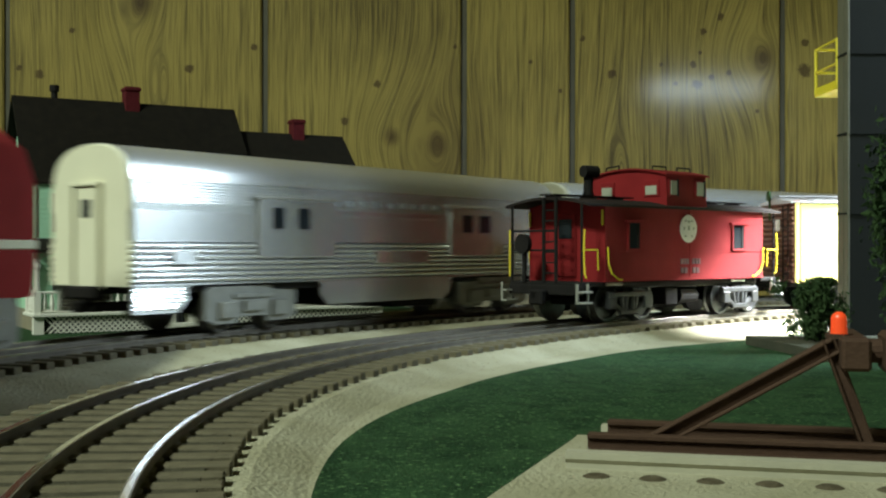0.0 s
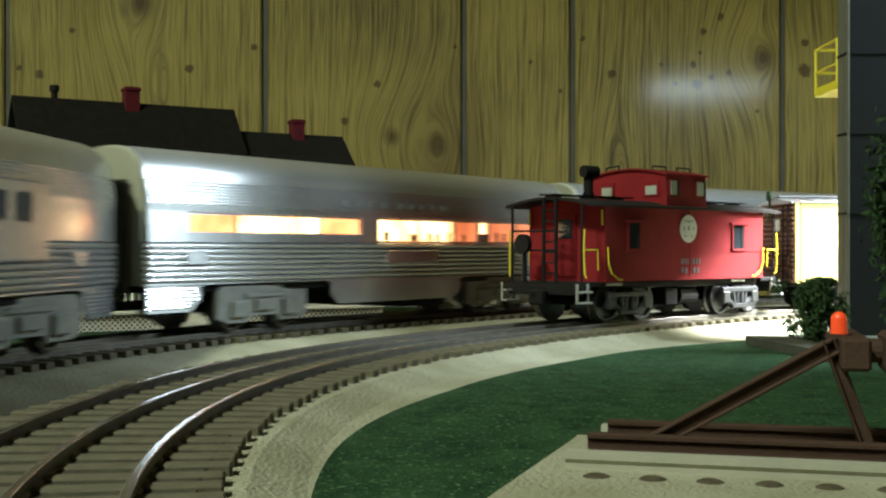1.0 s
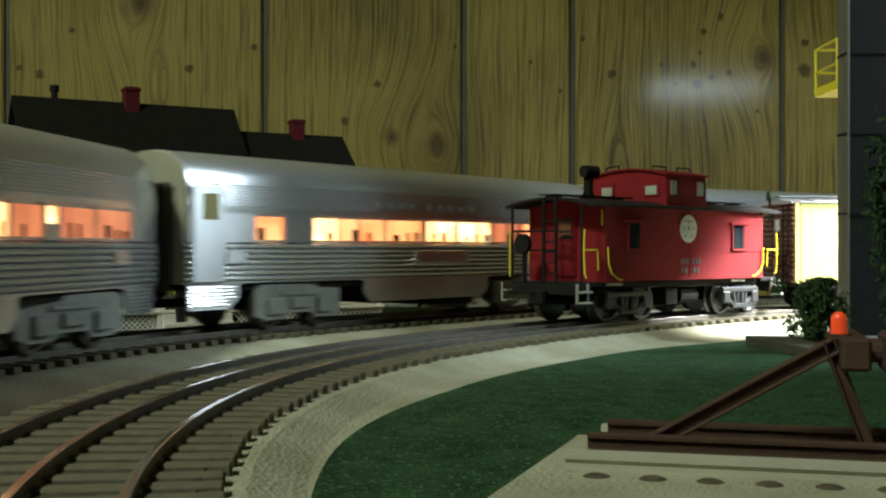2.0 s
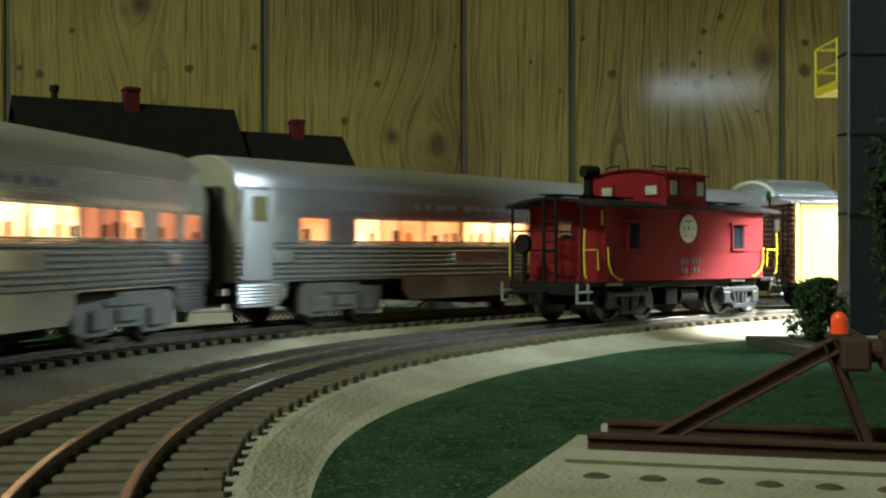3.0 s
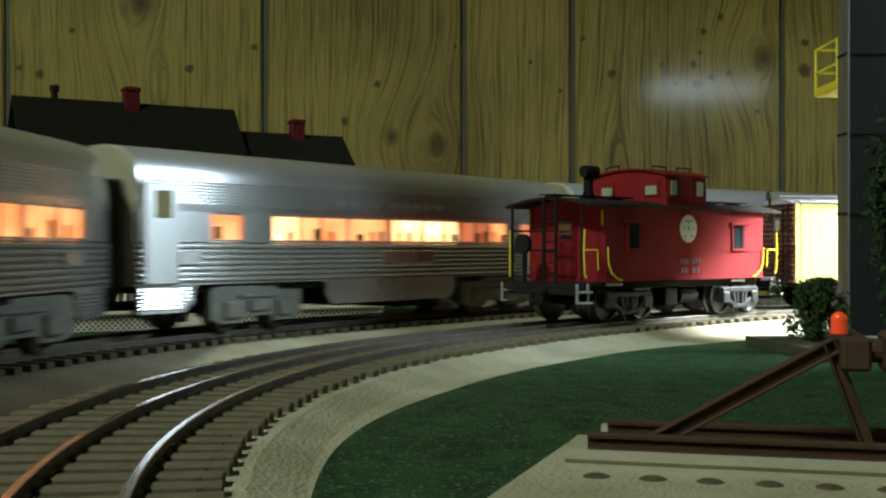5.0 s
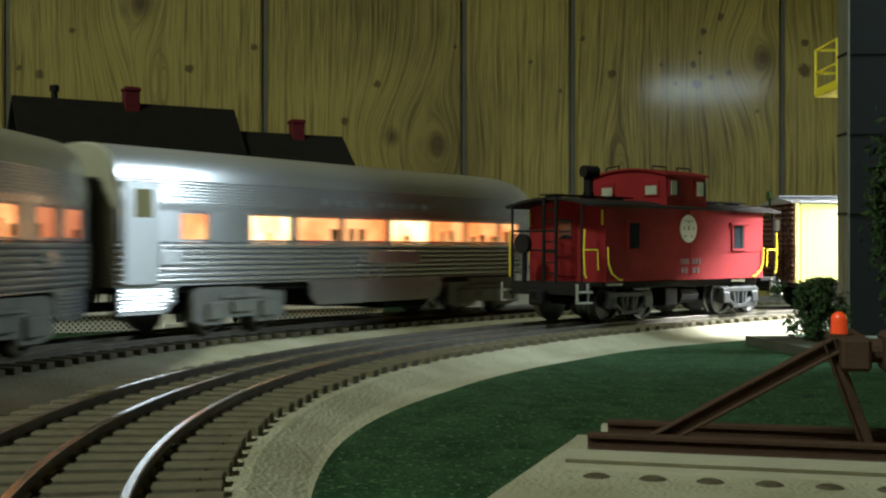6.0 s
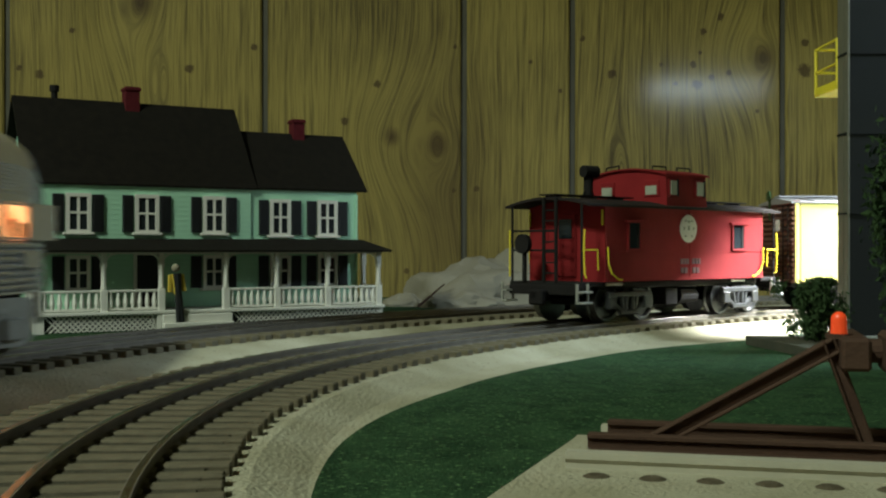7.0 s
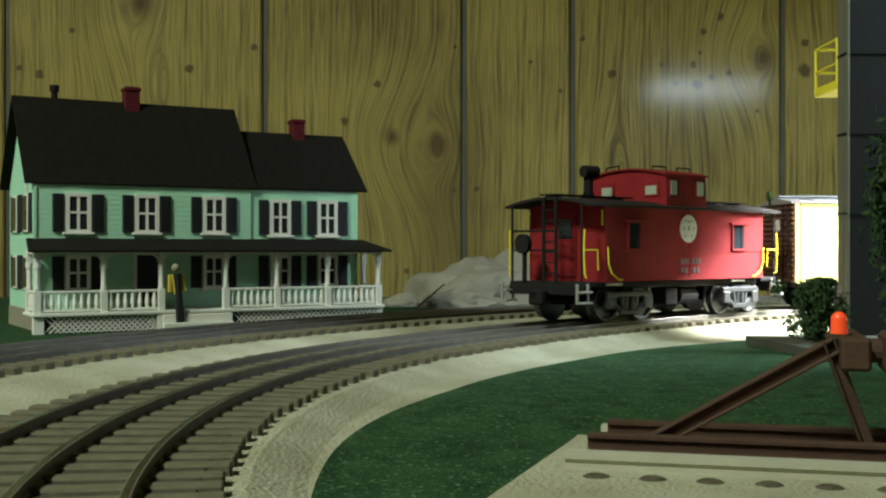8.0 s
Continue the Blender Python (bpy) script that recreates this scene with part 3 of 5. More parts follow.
    # end walls, diaphragms and couplers
    for end in ((1,) if rounded else (1, -1)):
        e = bmesh.new()
        x = end * (HALF - 0.002)
        shrink = [(u * 1.005, v) for u, v in outline]
        loft(e, [[(x, u, v) for u, v in shrink], [(x + end * 0.002, u * 0.985, 0.0195 + (v - 0.0195) * 0.985) for u, v in outline]])
        # only the leading baggage end keeps full cream; the rest get the shaded copy
        wall = part("end_wall", e, M_cream if doors and end > 0 else M_end_shaded, car, "cream end wall with door" if doors and end > 0 else "cream end wall with door, shade put into its colour")
        q = bmesh.new()
        xx = end * (HALF + 0.001)
        for y in (-0.0085, 0.0075):
            box(q, (xx - 0.0015, y, 0.018), (xx + 0.0015, y + 0.001, 0.058), 0.0002)
        box(q, (xx - 0.0015, -0.0085, 0.0575), (xx + 0.0015, 0.0085, 0.0590), 0.0003)
        part("door_frame", q, M_cream, wall)
        q = bmesh.new()
        box(q, (xx - 0.0008, -0.0068, 0.018), (xx + 0.0004, 0.0068, 0.057), 0.0003)
        part("end_door", q, M_cream, wall)
        q = bmesh.new()
        box(q, (xx + 0.0002, -0.003, 0.0455), (xx + 0.0008, 0.003, 0.0525), 0.0003)
        part("pane", q, M_glass, wall)
        if end < 0 or not doors:
            # narrow box: the diaphragm; wide thin plate: shade on the end wall, as colour
            q = boxes(((min(xx, xx + end * 0.003), -0.0175, 0.0165), (max(xx, xx + end * 0.003), 0.0175, 0.0600)), ((min(xx, xx + end * 0.0065), -0.0110, 0.0165), (max(xx, xx + end * 0.0065), 0.0110, 0.0585)), bevel=0.0006)
            part("diaphragm", q, M_bellows, car, "dark grey gangway diaphragm on a plate painted as shade")
        q = bmesh.new()
        box(q, (min(xx, xx + end * 0.0035), -0.010, 0.0145), (max(xx, xx + end * 0.0035), 0.010, 0.0195), 0.0008)
        box(q, (min(xx, xx + end * 0.006), -0.0025, 0.0095), (max(xx, xx + end * 0.006), 0.0025, 0.0140), 0.0008)
        box(q, (min(xx - end * 0.03, xx), -0.0035, 0.0095), (max(xx - end * 0.03, xx), 0.0035, 0.0130), 0.0005)
        part("coupler", q, M_black, car, "black coupler and buffer beam")
    u = bmesh.new()
    box(u, (-HALF + 0.03, -0.0215, 0.0165), (HALF - 0.006, 0.0215, 0.0196), 0.0004)
    for x0, x1, lo in ((-0.045, -0.010, 0.0052), (0.004, 0.030, 0.0075)):
        box(u, (x0, -0.017, lo), (x1, 0.017, 0.0168), 0.001)
    part("underframe", u, M_black, car, "black underframe and tanks")
    trucks = [truck(car, ARM, 0.032, M_truck, True), truck(car, -ARM, 0.032, M_truck, True)]
    # roof lettering board, too small to read
    bars = bmesh.new()
    for k in range(9):
        x = -0.036 + k * 0.0085 + (0.004 if k > 4 else 0)
        box(bars, (x, 0.0246, 0.0528), (x + 0.0042, 0.0255, 0.0552))
    part("lettering", bars, M_letter, car, "row of small grey letters")
    if dome:
        a, b = HALF - dome[0], HALF - dome[1]
        ring = lambda x, h, w: [(x, w * math.cos(t), 0.0682 + h * math.sin(t)) for t in (math.pi * i / 14 for i in range(15))]
        g = bmesh.new()
        loft(g, [ring(a, 0.005, 0.0195), ring(a - 0.008, 0.0108, 0.0205), ring(a - 0.02, 0.0130, 0.021), ring(b + 0.022, 0.0130, 0.021), ring(b + 0.006, 0.008, 0.0205), ring(b, 0.0035, 0.0195)], closed=False, caps=False)
        glass = part("dome", g, M_domeglass, car, "clear curved vista dome", True)
        for k in range(9):
            x = a - 0.008 - (a - b - 0.020) * k / 8
            f = bmesh.new()
            h = 0.0112 if k == 0 else (0.0133 if 0 < k < 8 else 0.0092)
            w = 0.0013 if k == 0 else 0.0007
            for i in range(14):
                p, q = ring(x, h, 0.0213)[i], ring(x, h, 0.0213)[i + 1]
                rod(f, p, q, w, 6)
            part("dome_rib", f, M_cream if k == 0 else M_silver, glass)
        f = bmesh.new()
        for sy in (-0.021, 0.021):
            box(f, (b, sy - 0.001, 0.0672), (a, sy + 0.001, 0.0695), 0.0004)
        box(f, (b + 0.006, -0.0012, 0.0805), (a - 0.014, 0.0012, 0.0819), 0.0004)
        part("dome_sill", f, M_silver, glass)
    return car, trucks


def clear_glass():
    m = bpy.data.materials.new("dome_glass")
    m.use_nodes = True
    b = m.node_tree.nodes["Principled BSDF"]
    b.inputs["Transmission Weight"].default_value, b.inputs["Roughness"].default_value = 0.8, 0.08
    b.inputs["Base Color"].default_value, b.inputs["IOR"].default_value = (0.62, 0.68, 0.66, 1), 1.15
    return m


M_domeglass = clear_glass()
LO, HI = 0.0372, 0.0474
seats_strip = [(0.0360, 0.0525, LO, HI, 1), (0.0698, 0.0855, LO, HI, 2), (0.0862, 0.0990, LO, HI, 1), (0.0998, 0.1165, LO, HI, 1), (0.1178, 0.1440, LO, HI, 1), (0.1473, 0.1704, LO, HI, 2), (0.1724, 0.2000, LO, HI, 2),
               (0.2020, 0.2150, LO, HI, 0), (0.2160, 0.2276, LO, HI, 0), (0.2290, 0.2440, LO, HI, 1), (0.2580, 0.2730, LO, HI, 0), (0.2800, 0.2950, LO, HI, 0)]
mixed = [(0.0215, 0.0463, 0.0402, 0.0474, 1), (0.0473, 0.0947, 0.0402, 0.0474, 2), (0.0957, 0.1216, 0.0402, 0.0474, 1), (0.1342, 0.1635, LO, HI, 2), (0.1645, 0.1920, LO, HI, 2), (0.1940, 0.2130, LO, HI, 0), (0.2150, 0.2220, 0.0415, HI, 2), (0.2240, 0.2490, LO, HI, 0), (0.2500, 0.2780, LO, HI, 0)]
domed = [(0.0262, 0.0413, LO, HI, 2), (0.0432, 0.0735, LO, HI, 2), (0.0745, 0.1040, LO, HI, 2), (0.1148, 0.1326, LO, HI, 2), (0.1375, 0.1519, LO, HI, 2), (0.1539, 0.1696, LO, HI, 2), (0.1730, 0.1923, LO, HI, 2), (0.2030, 0.2180, LO, HI, 1), (0.2190, 0.2322, LO, HI, 1), (0.2347, 0.2586, LO, HI, 1), (0.2602, 0.2783, LO, HI, 1)]
tailed = [(0.0305, 0.0440, LO, HI, 1), (0.0669, 0.0900, LO, HI, 2), (0.0942, 0.1220, LO, HI, 1), (0.1244, 0.1541, LO, HI, 1), (0.1575, 0.1876, LO, HI, 2), (0.1888, 0.2176, LO, HI, 1), (0.2200, 0.2480, LO, HI, 1), (0.2510, 0.2680, LO, HI, 1)]
cargo = [(0.0636, 0.1100, 0.0300, 0.0545, [(0.0716, 0.0782), (0.0867, 0.0936)]), (0.1960, 0.2430, 0.0300, 0.0545, [(0.2058, 0.2150), (0.2208, 0.2312)])]

TRAIN = [coach("baggage_car", "fluted silver baggage car with plain sliding doors", [], cargo, False),
         coach("combine_coach", "fluted silver coach with long narrow lit windows", mixed, (), False),
         coach("passenger_coach", "fluted silver coach with a strip of lit windows", seats_strip),
         coach("passenger_coach", "fluted silver coach with a strip of lit windows", seats_strip),
         coach("dome_coach", "fluted silver dome coach with bright windows", domed, dome=(0.110, 0.193)),
         coach("passenger_coach", "fluted silver coach with a strip of lit windows", seats_strip),
         coach("observation_coach", "fluted silver observation coach with a rounded tail", tailed, rounded=True)]


def red_unit():
    """The red vehicle ahead of the baggage car: arched roof, cream stripe and steps."""
    car = thing("diesel_locomotive", "red diesel locomotive with a cream stripe", "locomotive", group="cars of the streamlined train")
    out = [(-0.0235, 0.018), (-0.0245, 0.03), (-0.0245, 0.055), (-0.021, 0.066), (-0.012, 0.0735), (0, 0.0755), (0.012, 0.0735), (0.021, 0.066), (0.0245, 0.055), (0.0245, 0.03), (0.0235, 0.018)]
    bm = bmesh.new()
    prism(bm, out, -0.13, 0.13, "x")
    part("body", bm, M_red, car, smooth=True)
    bm = boxes(((-0.1305, -0.025, 0.0335), (0.13, 0.025, 0.0365)), bevel=0.0004)
    part("stripe", bm, M_cream, car, "cream stripe")
    bm = boxes(((-0.131, -0.007, 0.02), (-0.1295, 0.007, 0.057)), bevel=0.0004)
    part("end_door", bm, M_red, car)
    bm = boxes(((-0.125, -0.021, 0.013), (0.125, 0.021, 0.0182)), ((-0.04, -0.018, 0.006), (0.04, 0.018, 0.0135)), bevel=0.0006)
    part("underframe", bm, M_black, car)
    bm = boxes(((-0.134, -0.004, 0.0095), (-0.12, 0.004, 0.014)), bevel=0.0006)
    part("coupler", bm, M_black, car)
    return car, [truck(car, 0.085, 0.034, M_truck, True), truck(car, -0.085, 0.034, M_truck, True)]


LOCO = red_unit()


# ---- the standing caboose and boxcar ----
def arch(w, z, rise, n=8):
    return [(-w + 2 * w * i / n, z + rise * (1 - (2 * i / n - 1) ** 2)) for i in range(n + 1)]


def caboose():
    car = thing("caboose", "red caboose with black roof and yellow grab irons", "caboose", pose(0.1062, 0.5757, RAIL_Z, 0, 0, 42.5))
    L, W, lo, hi = 0.0655, 0.0235, 0.0185, 0.0532
    bm = bmesh.new()
    prism(bm, [(-W, lo), *arch(W, hi, 0.0032), (W, lo)], -L, L, "x")
    part("body", bm, M_red, car, "dark red tinplate body")
    seam = boxes(((-0.0006, -W - 0.0003, lo + 0.0005), (0.0006, -W + 0.0005, hi)), ((-L, -W - 0.0003, 0.0322), (L, -W + 0.0005, 0.0327)), ((-L + 0.0003, -W - 0.0004, lo), (L - 0.0003, -W + 0.0005, lo + 0.0016)))
    part("seam", seam, M_red, car)
    roof = bmesh.new()
    loft(roof, [[(x, u, v) for u, v in arch(W + 0.0022, hi + 0.0008, 0.0036)] + [(x, u, v - 0.0012) for u, v in arch(W + 0.0022, hi + 0.0008, 0.0036)][::-1] for x in (-0.080, 0.080)])
    part("roof", roof, M_roof, car, "black arched roof")
    for xa, xb, cleats in ((-0.080, -0.0205, (-0.075, -0.05, -0.03)), (0.0160, 0.080, (0.025, 0.05, 0.072))):
        walkway = bmesh.new()
        for y in (-0.0035, -0.0005, 0.0025):
            box(walkway, (xa, y - 0.0012, hi + 0.0052), (xb, y + 0.0012, hi + 0.0058))
        for x in cleats:
            box(walkway, (x - 0.0008, -0.005, hi + 0.0038), (x + 0.0008, 0.004, hi + 0.0053))
        part("roof_walk", walkway, M_roof, car, "plank roof walk")
    c0, c1, ch = -0.0188, 0.0142, 0.0700
    cup = bmesh.new()
    prism(cup, [(-W, hi), (-W + 0.0008, ch), *arch(W - 0.0008, ch, 0.0030)[1:-1], (W - 0.0008, ch), (W, hi)], c0, c1, "x")
    cupola = part("cupola", cup, M_red, car, "red cupola")
    lid = bmesh.new()
    loft(lid, [[(x, u, v) for u, v in arch(W + 0.0006, ch + 0.0002, 0.0034)] + [(x, u, v - 0.0009) for u, v in arch(W + 0.0006, ch + 0.0002, 0.0034)][::-1] for x in (c0 - 0.0015, c1 + 0.0015)])
    part("cupola_roof", lid, M_red, cupola)
    irons = bmesh.new()
    for xa in (c0 + 0.001, c1 - 0.012):
        bar(irons, [(xa, -0.014, ch + 0.0015), (xa, -0.014, ch + 0.0042), (xa + 0.011, -0.014, ch + 0.0042), (xa + 0.011, -0.014, ch + 0.0015)], 0.0004)
    bar(irons, [(c0, 0.006, ch + 0.003), (c0, 0.006, ch + 0.0052), (c0, 0.014, ch + 0.0045), (c0, 0.014, ch + 0.002)], 0.0004)
    part("roof_grab", irons, M_black, cupola)
    for x0, x1, z0, z1 in ((c0 + 0.0015, c0 + 0.0090, 0.0588, 0.0680), (c1 - 0.0100, c1 - 0.0018, 0.0588, 0.0680)):
        w = boxes(((x0, -W - 0.0001, z0), (x1, -W + 0.0012, z1)), bevel=0.0003)
        win = part("window", w, M_red, cupola)
        part("pane", boxes(((x0 + 0.0013, -W - 0.0005, z0 + 0.0012), (x1 - 0.0013, -W + 0.0006, z1 - 0.0012))), M_painted_sheen, win, "pane painted pale for its sheen")
        part("jamb", boxes(((x1 - 0.0016, -W - 0.0008, z0 + 0.0004), (x1 - 0.0004, -W + 0.0004, z1 - 0.0004))), M_black, win)
    for y0, y1 in ((-0.0190, -0.0100), (0.0085, 0.0175)):
        win = part("window", boxes(((c0 - 0.0007, y0, 0.0592), (c0 + 0.001, y1, 0.0672)), bevel=0.0003), M_red, cupola)
        part("pane", boxes(((c0 - 0.0010, y0 + 0.0012, 0.0602), (c0, y1 - 0.0012, 0.0645))), M_painted_sheen, win, "pane painted pale for its sheen")
    for x0, x1 in ((-0.0500, -0.0395), (0.0358, 0.0478)):
        f = boxes(((x0, -W - 0.0009, 0.0325), (x0 + 0.0014, -W + 0.0005, 0.0462)), ((x1 - 0.0014, -W - 0.0009, 0.0325), (x1, -W + 0.0005, 0.0462)), ((x0, -W - 0.0009, 0.0325), (x1, -W + 0.0005, 0.0338)), ((x0 - 0.0018, -W - 0.0016, 0.0458), (x1 + 0.0018, -W + 0.0005, 0.0472)), bevel=0.0002)
        win = part("window", f, M_red, car, "red framed side window")
        part("pane", boxes(((x0 + 0.0012, -W - 0.0003, 0.0335), (x1 - 0.0012, -W + 0.0006, 0.0460))), M_glass, win)
        part("jamb", boxes(((x1 - 0.0030, -W - 0.0007, 0.0336), (x1 - 0.0013, -W + 0.0006, 0.0459))), M_black, win)
    # round emblem with bars in place of its writing, and the rows below it
    disc = bmesh.new()
    rod(disc, (-0.0018, -W - 0.0005, 0.0436), (-0.0018, -W + 0.0004, 0.0436), 0.0068, 32)
    emblem = part("emblem", disc, M_white, car, "white round emblem")
    glyph = boxes(*[((-0.0018 + a, -W - 0.0007, 0.0436 + b), (-0.0018 + a + w, -W - 0.0004, 0.0436 + b + h)) for a, b, w, h in ((-0.0008, 0.0028, 0.0016, 0.0012), (-0.0032, 0.0034, 0.0012, 0.0010), (0.0018, 0.0032, 0.0012, 0.0010), (-0.0008, -0.0008, 0.0016, 0.0022), (-0.0034, -0.0042, 0.0012, 0.0010), (0.0020, -0.0042, 0.0012, 0.0010), (-0.0044, -0.0006, 0.001, 0.0014), (0.0034, -0.0006, 0.001, 0.0014))])
    part("glyph", glyph, M_truck, emblem)
    rows = []
    for z, xs in ((0.0262, (-0.0080, -0.0055, -0.0032, 0.0016, 0.0040, 0.0064)), (0.0218, (-0.0078, -0.0050, 0.0018, 0.0050))):
        rows += [((x, -W - 0.0005, z), (x + (0.0017 if z > 0.024 else 0.0021), -W + 0.0002, z + 0.0027)) for x in xs]
    part("lettering", boxes(*rows), M_faded, car, "two rows of faded white letters as bars")
    # end walls' doors, platforms, posts, ladders, steps
    for e in (-1, 1):
        x = e * L
        d = boxes(((min(x, x + e * 0.0006), -0.0065, lo + 0.002), (max(x, x + e * 0.0006), 0.0065, 0.0500)), bevel=0.0003)
        door = part("end_door", d, M_red, car)
        part("pane", boxes(((min(x + e * 0.0003, x + e * 0.0009), -0.004, 0.0385), (max(x + e * 0.0003, x + e * 0.0009), 0.004, 0.0475))), M_glass, door)
        part("end_window", boxes(((min(x, x + e * 0.0005), 0.0110, 0.0365), (max(x, x + e * 0.0005), 0.0165, 0.0465)), bevel=0.0002), M_red, car)
        p = boxes(((min(x, x + e * 0.015), -0.0225, 0.0165), (max(x, x + e * 0.015), 0.0225, 0.0185)), ((min(x + e * 0.0128, x + e * 0.0155), -0.0225, 0.0125), (max(x + e * 0.0128, x + e * 0.0155), 0.0225, 0.0170)), bevel=0.0004)
        part("platform", p, M_black, car, "black end platform")
        xe = x + e * 0.0140
        r = bmesh.new()
        for y in (-0.0215, 0.0215):
            rod(r, (xe, y, 0.0185), (xe, y, hi + 0.001), 0.0006, 6)
        for y in (-0.0070, 0.0005):
            rod(r, (xe + e * 0.001, y, 0.0185), (xe + e * 0.001, y, hi + 0.0042), 0.0009, 6)
        for z in (0.0330, 0.0420):
            rod(r, (xe, -0.0070, z), (xe, 0.0215, z), 0.0005, 6)
        for k in range(7):
            rod(r, (xe + e * 0.001, -0.0070, 0.0225 + k * 0.0048), (xe + e * 0.001, 0.0005, 0.0225 + k * 0.0048), 0.0004, 5)
        part("end_railing", r, M_black, car, "thin black end railing and ladder")
        r = bmesh.new()
        rod(r, (xe + e * 0.0012, 0.0125, 0.0185), (xe + e * 0.0012, 0.0125, 0.0370), 0.0011, 8)
        rod(r, (xe + e * 0.0010, 0.0125, 0.0360), (xe + e * 0.0034, 0.0125, 0.0360), 0.0046, 16)
        part("brake_wheel", r, M_black, car, "black brake wheel on its staff")
        for side in (-1, 1):
            y = side * 0.0232
            g = bmesh.new()
            if side < 0:
                bar(g, [(xe, y, 0.0425), (xe + e * 0.0006, y, 0.0330), (xe, y, 0.0225), (xe - e * 0.0012, y, 0.0205)], 0.00042)
                bar(g, [(xe, y, 0.0332), (xe - e * 0.009, y, 0.0332), (xe - e * 0.0095, y, 0.0240)], 0.00038)
            else:
                bar(g, [(xe, y, 0.0425), (xe, y, 0.0205)], 0.00042)
            yy = side * (W + 0.001)
            bar(g, [(x - e * 0.0008, yy, 0.0345), (x - e * 0.0012, yy, 0.0270), (x - e * 0.0035, yy, 0.0225), (x - e * 0.0085, yy, 0.0196), (x - e * 0.011, yy, 0.0194)], 0.00042)
            bar(g, [(x + e * 0.0008, side * 0.0225, 0.0515), (x + e * 0.0008, side * 0.0225, 0.0445)], 0.0005)
            part("grab_iron", g, M_yellow, car, "bent yellow grab iron")
            s = bmesh.new()
            box(s, (xe - 0.0055, y - 0.0006, 0.0100), (xe - 0.0048, y + 0.0006, 0.0180))
            box(s, (xe + 0.0018, y - 0.0006, 0.0100), (xe + 0.0025, y + 0.0006, 0.0180))
            for z in (0.0090, 0.0138):
                box(s, (xe - 0.0055, y - 0.0030, z), (xe + 0.0025, y + 0.0008, z + 0.0009), 0.0002)
            part("step", s, M_truck, car, "grey metal step")
        q = boxes(((min(xe, xe + e * 0.008), -0.0028, 0.0100), (max(xe, xe + e * 0.008), 0.0028, 0.0148)), ((min(xe + e * 0.004, xe + e * 0.008), -0.0042, 0.0080), (max(xe + e * 0.004, xe + e * 0.008), 0.0042, 0.0150)), bevel=0.0008)
        part("coupler", q, M_black, car)
    u = boxes(((-L, -0.0200, 0.0150), (L, 0.0200, 0.0186)), ((-0.016, -0.0205, 0.0060), (-0.006, -0.006, 0.0152)), ((-0.001, -0.019, 0.0085), (0.012, -0.010, 0.0140)), ((-0.020, -0.012, 0.0048), (0.006, 0.012, 0.0152)), bevel=0.0006)
    rod(u, (-0.001, -0.0155, 0.0105), (0.013, -0.0155, 0.0105), 0.0038, 12)
    part("underframe", u, M_black, car, "black underframe with brake gear")
    k = bmesh.new()
    rod(k, (-0.040, 0.008, hi + 0.001), (-0.040, 0.008, 0.0700), 0.0024, 12)
    rod(k, (-0.0440, 0.008, 0.0715), (-0.0355, 0.0065, 0.0715), 0.0030, 12)
    rod(k, (-0.047, 0.0085, hi + 0.002), (-0.040, 0.008, 0.0650), 0.0005, 6)
    rod(k, (-0.033, 0.0075, hi + 0.002), (-0.040, 0.008, 0.0650), 0.0005, 6)
    part("smoke_jack", k, M_black, car, "black smoke jack with hood")
    truck(car, -0.046, 0.026, M_steelframe, False)
    truck(car, 0.046, 0.026, M_steelframe, False)
    for xa in (-0.062, 0.040):
        part("needle_beam", boxes(((xa, -0.0215, 0.0166), (xa + 0.012, -0.0205, 0.0180)), bevel=0.0003), M_white, car)


M_faded = material("faded_lettering", (0.17, 0.10, 0.10), 0.8)
# pale colour that stands in for the reflection in the cupola panes
M_painted_sheen = material("painted_pane_sheen", (0.34, 0.36, 0.28), 0.2)
M_steelframe = material("dark_arch_bar", (0.055, 0.057, 0.058), 0.5, 0.3, second=(0.025, 0.025, 0.025), scale=150, amount=0.6)
caboose()


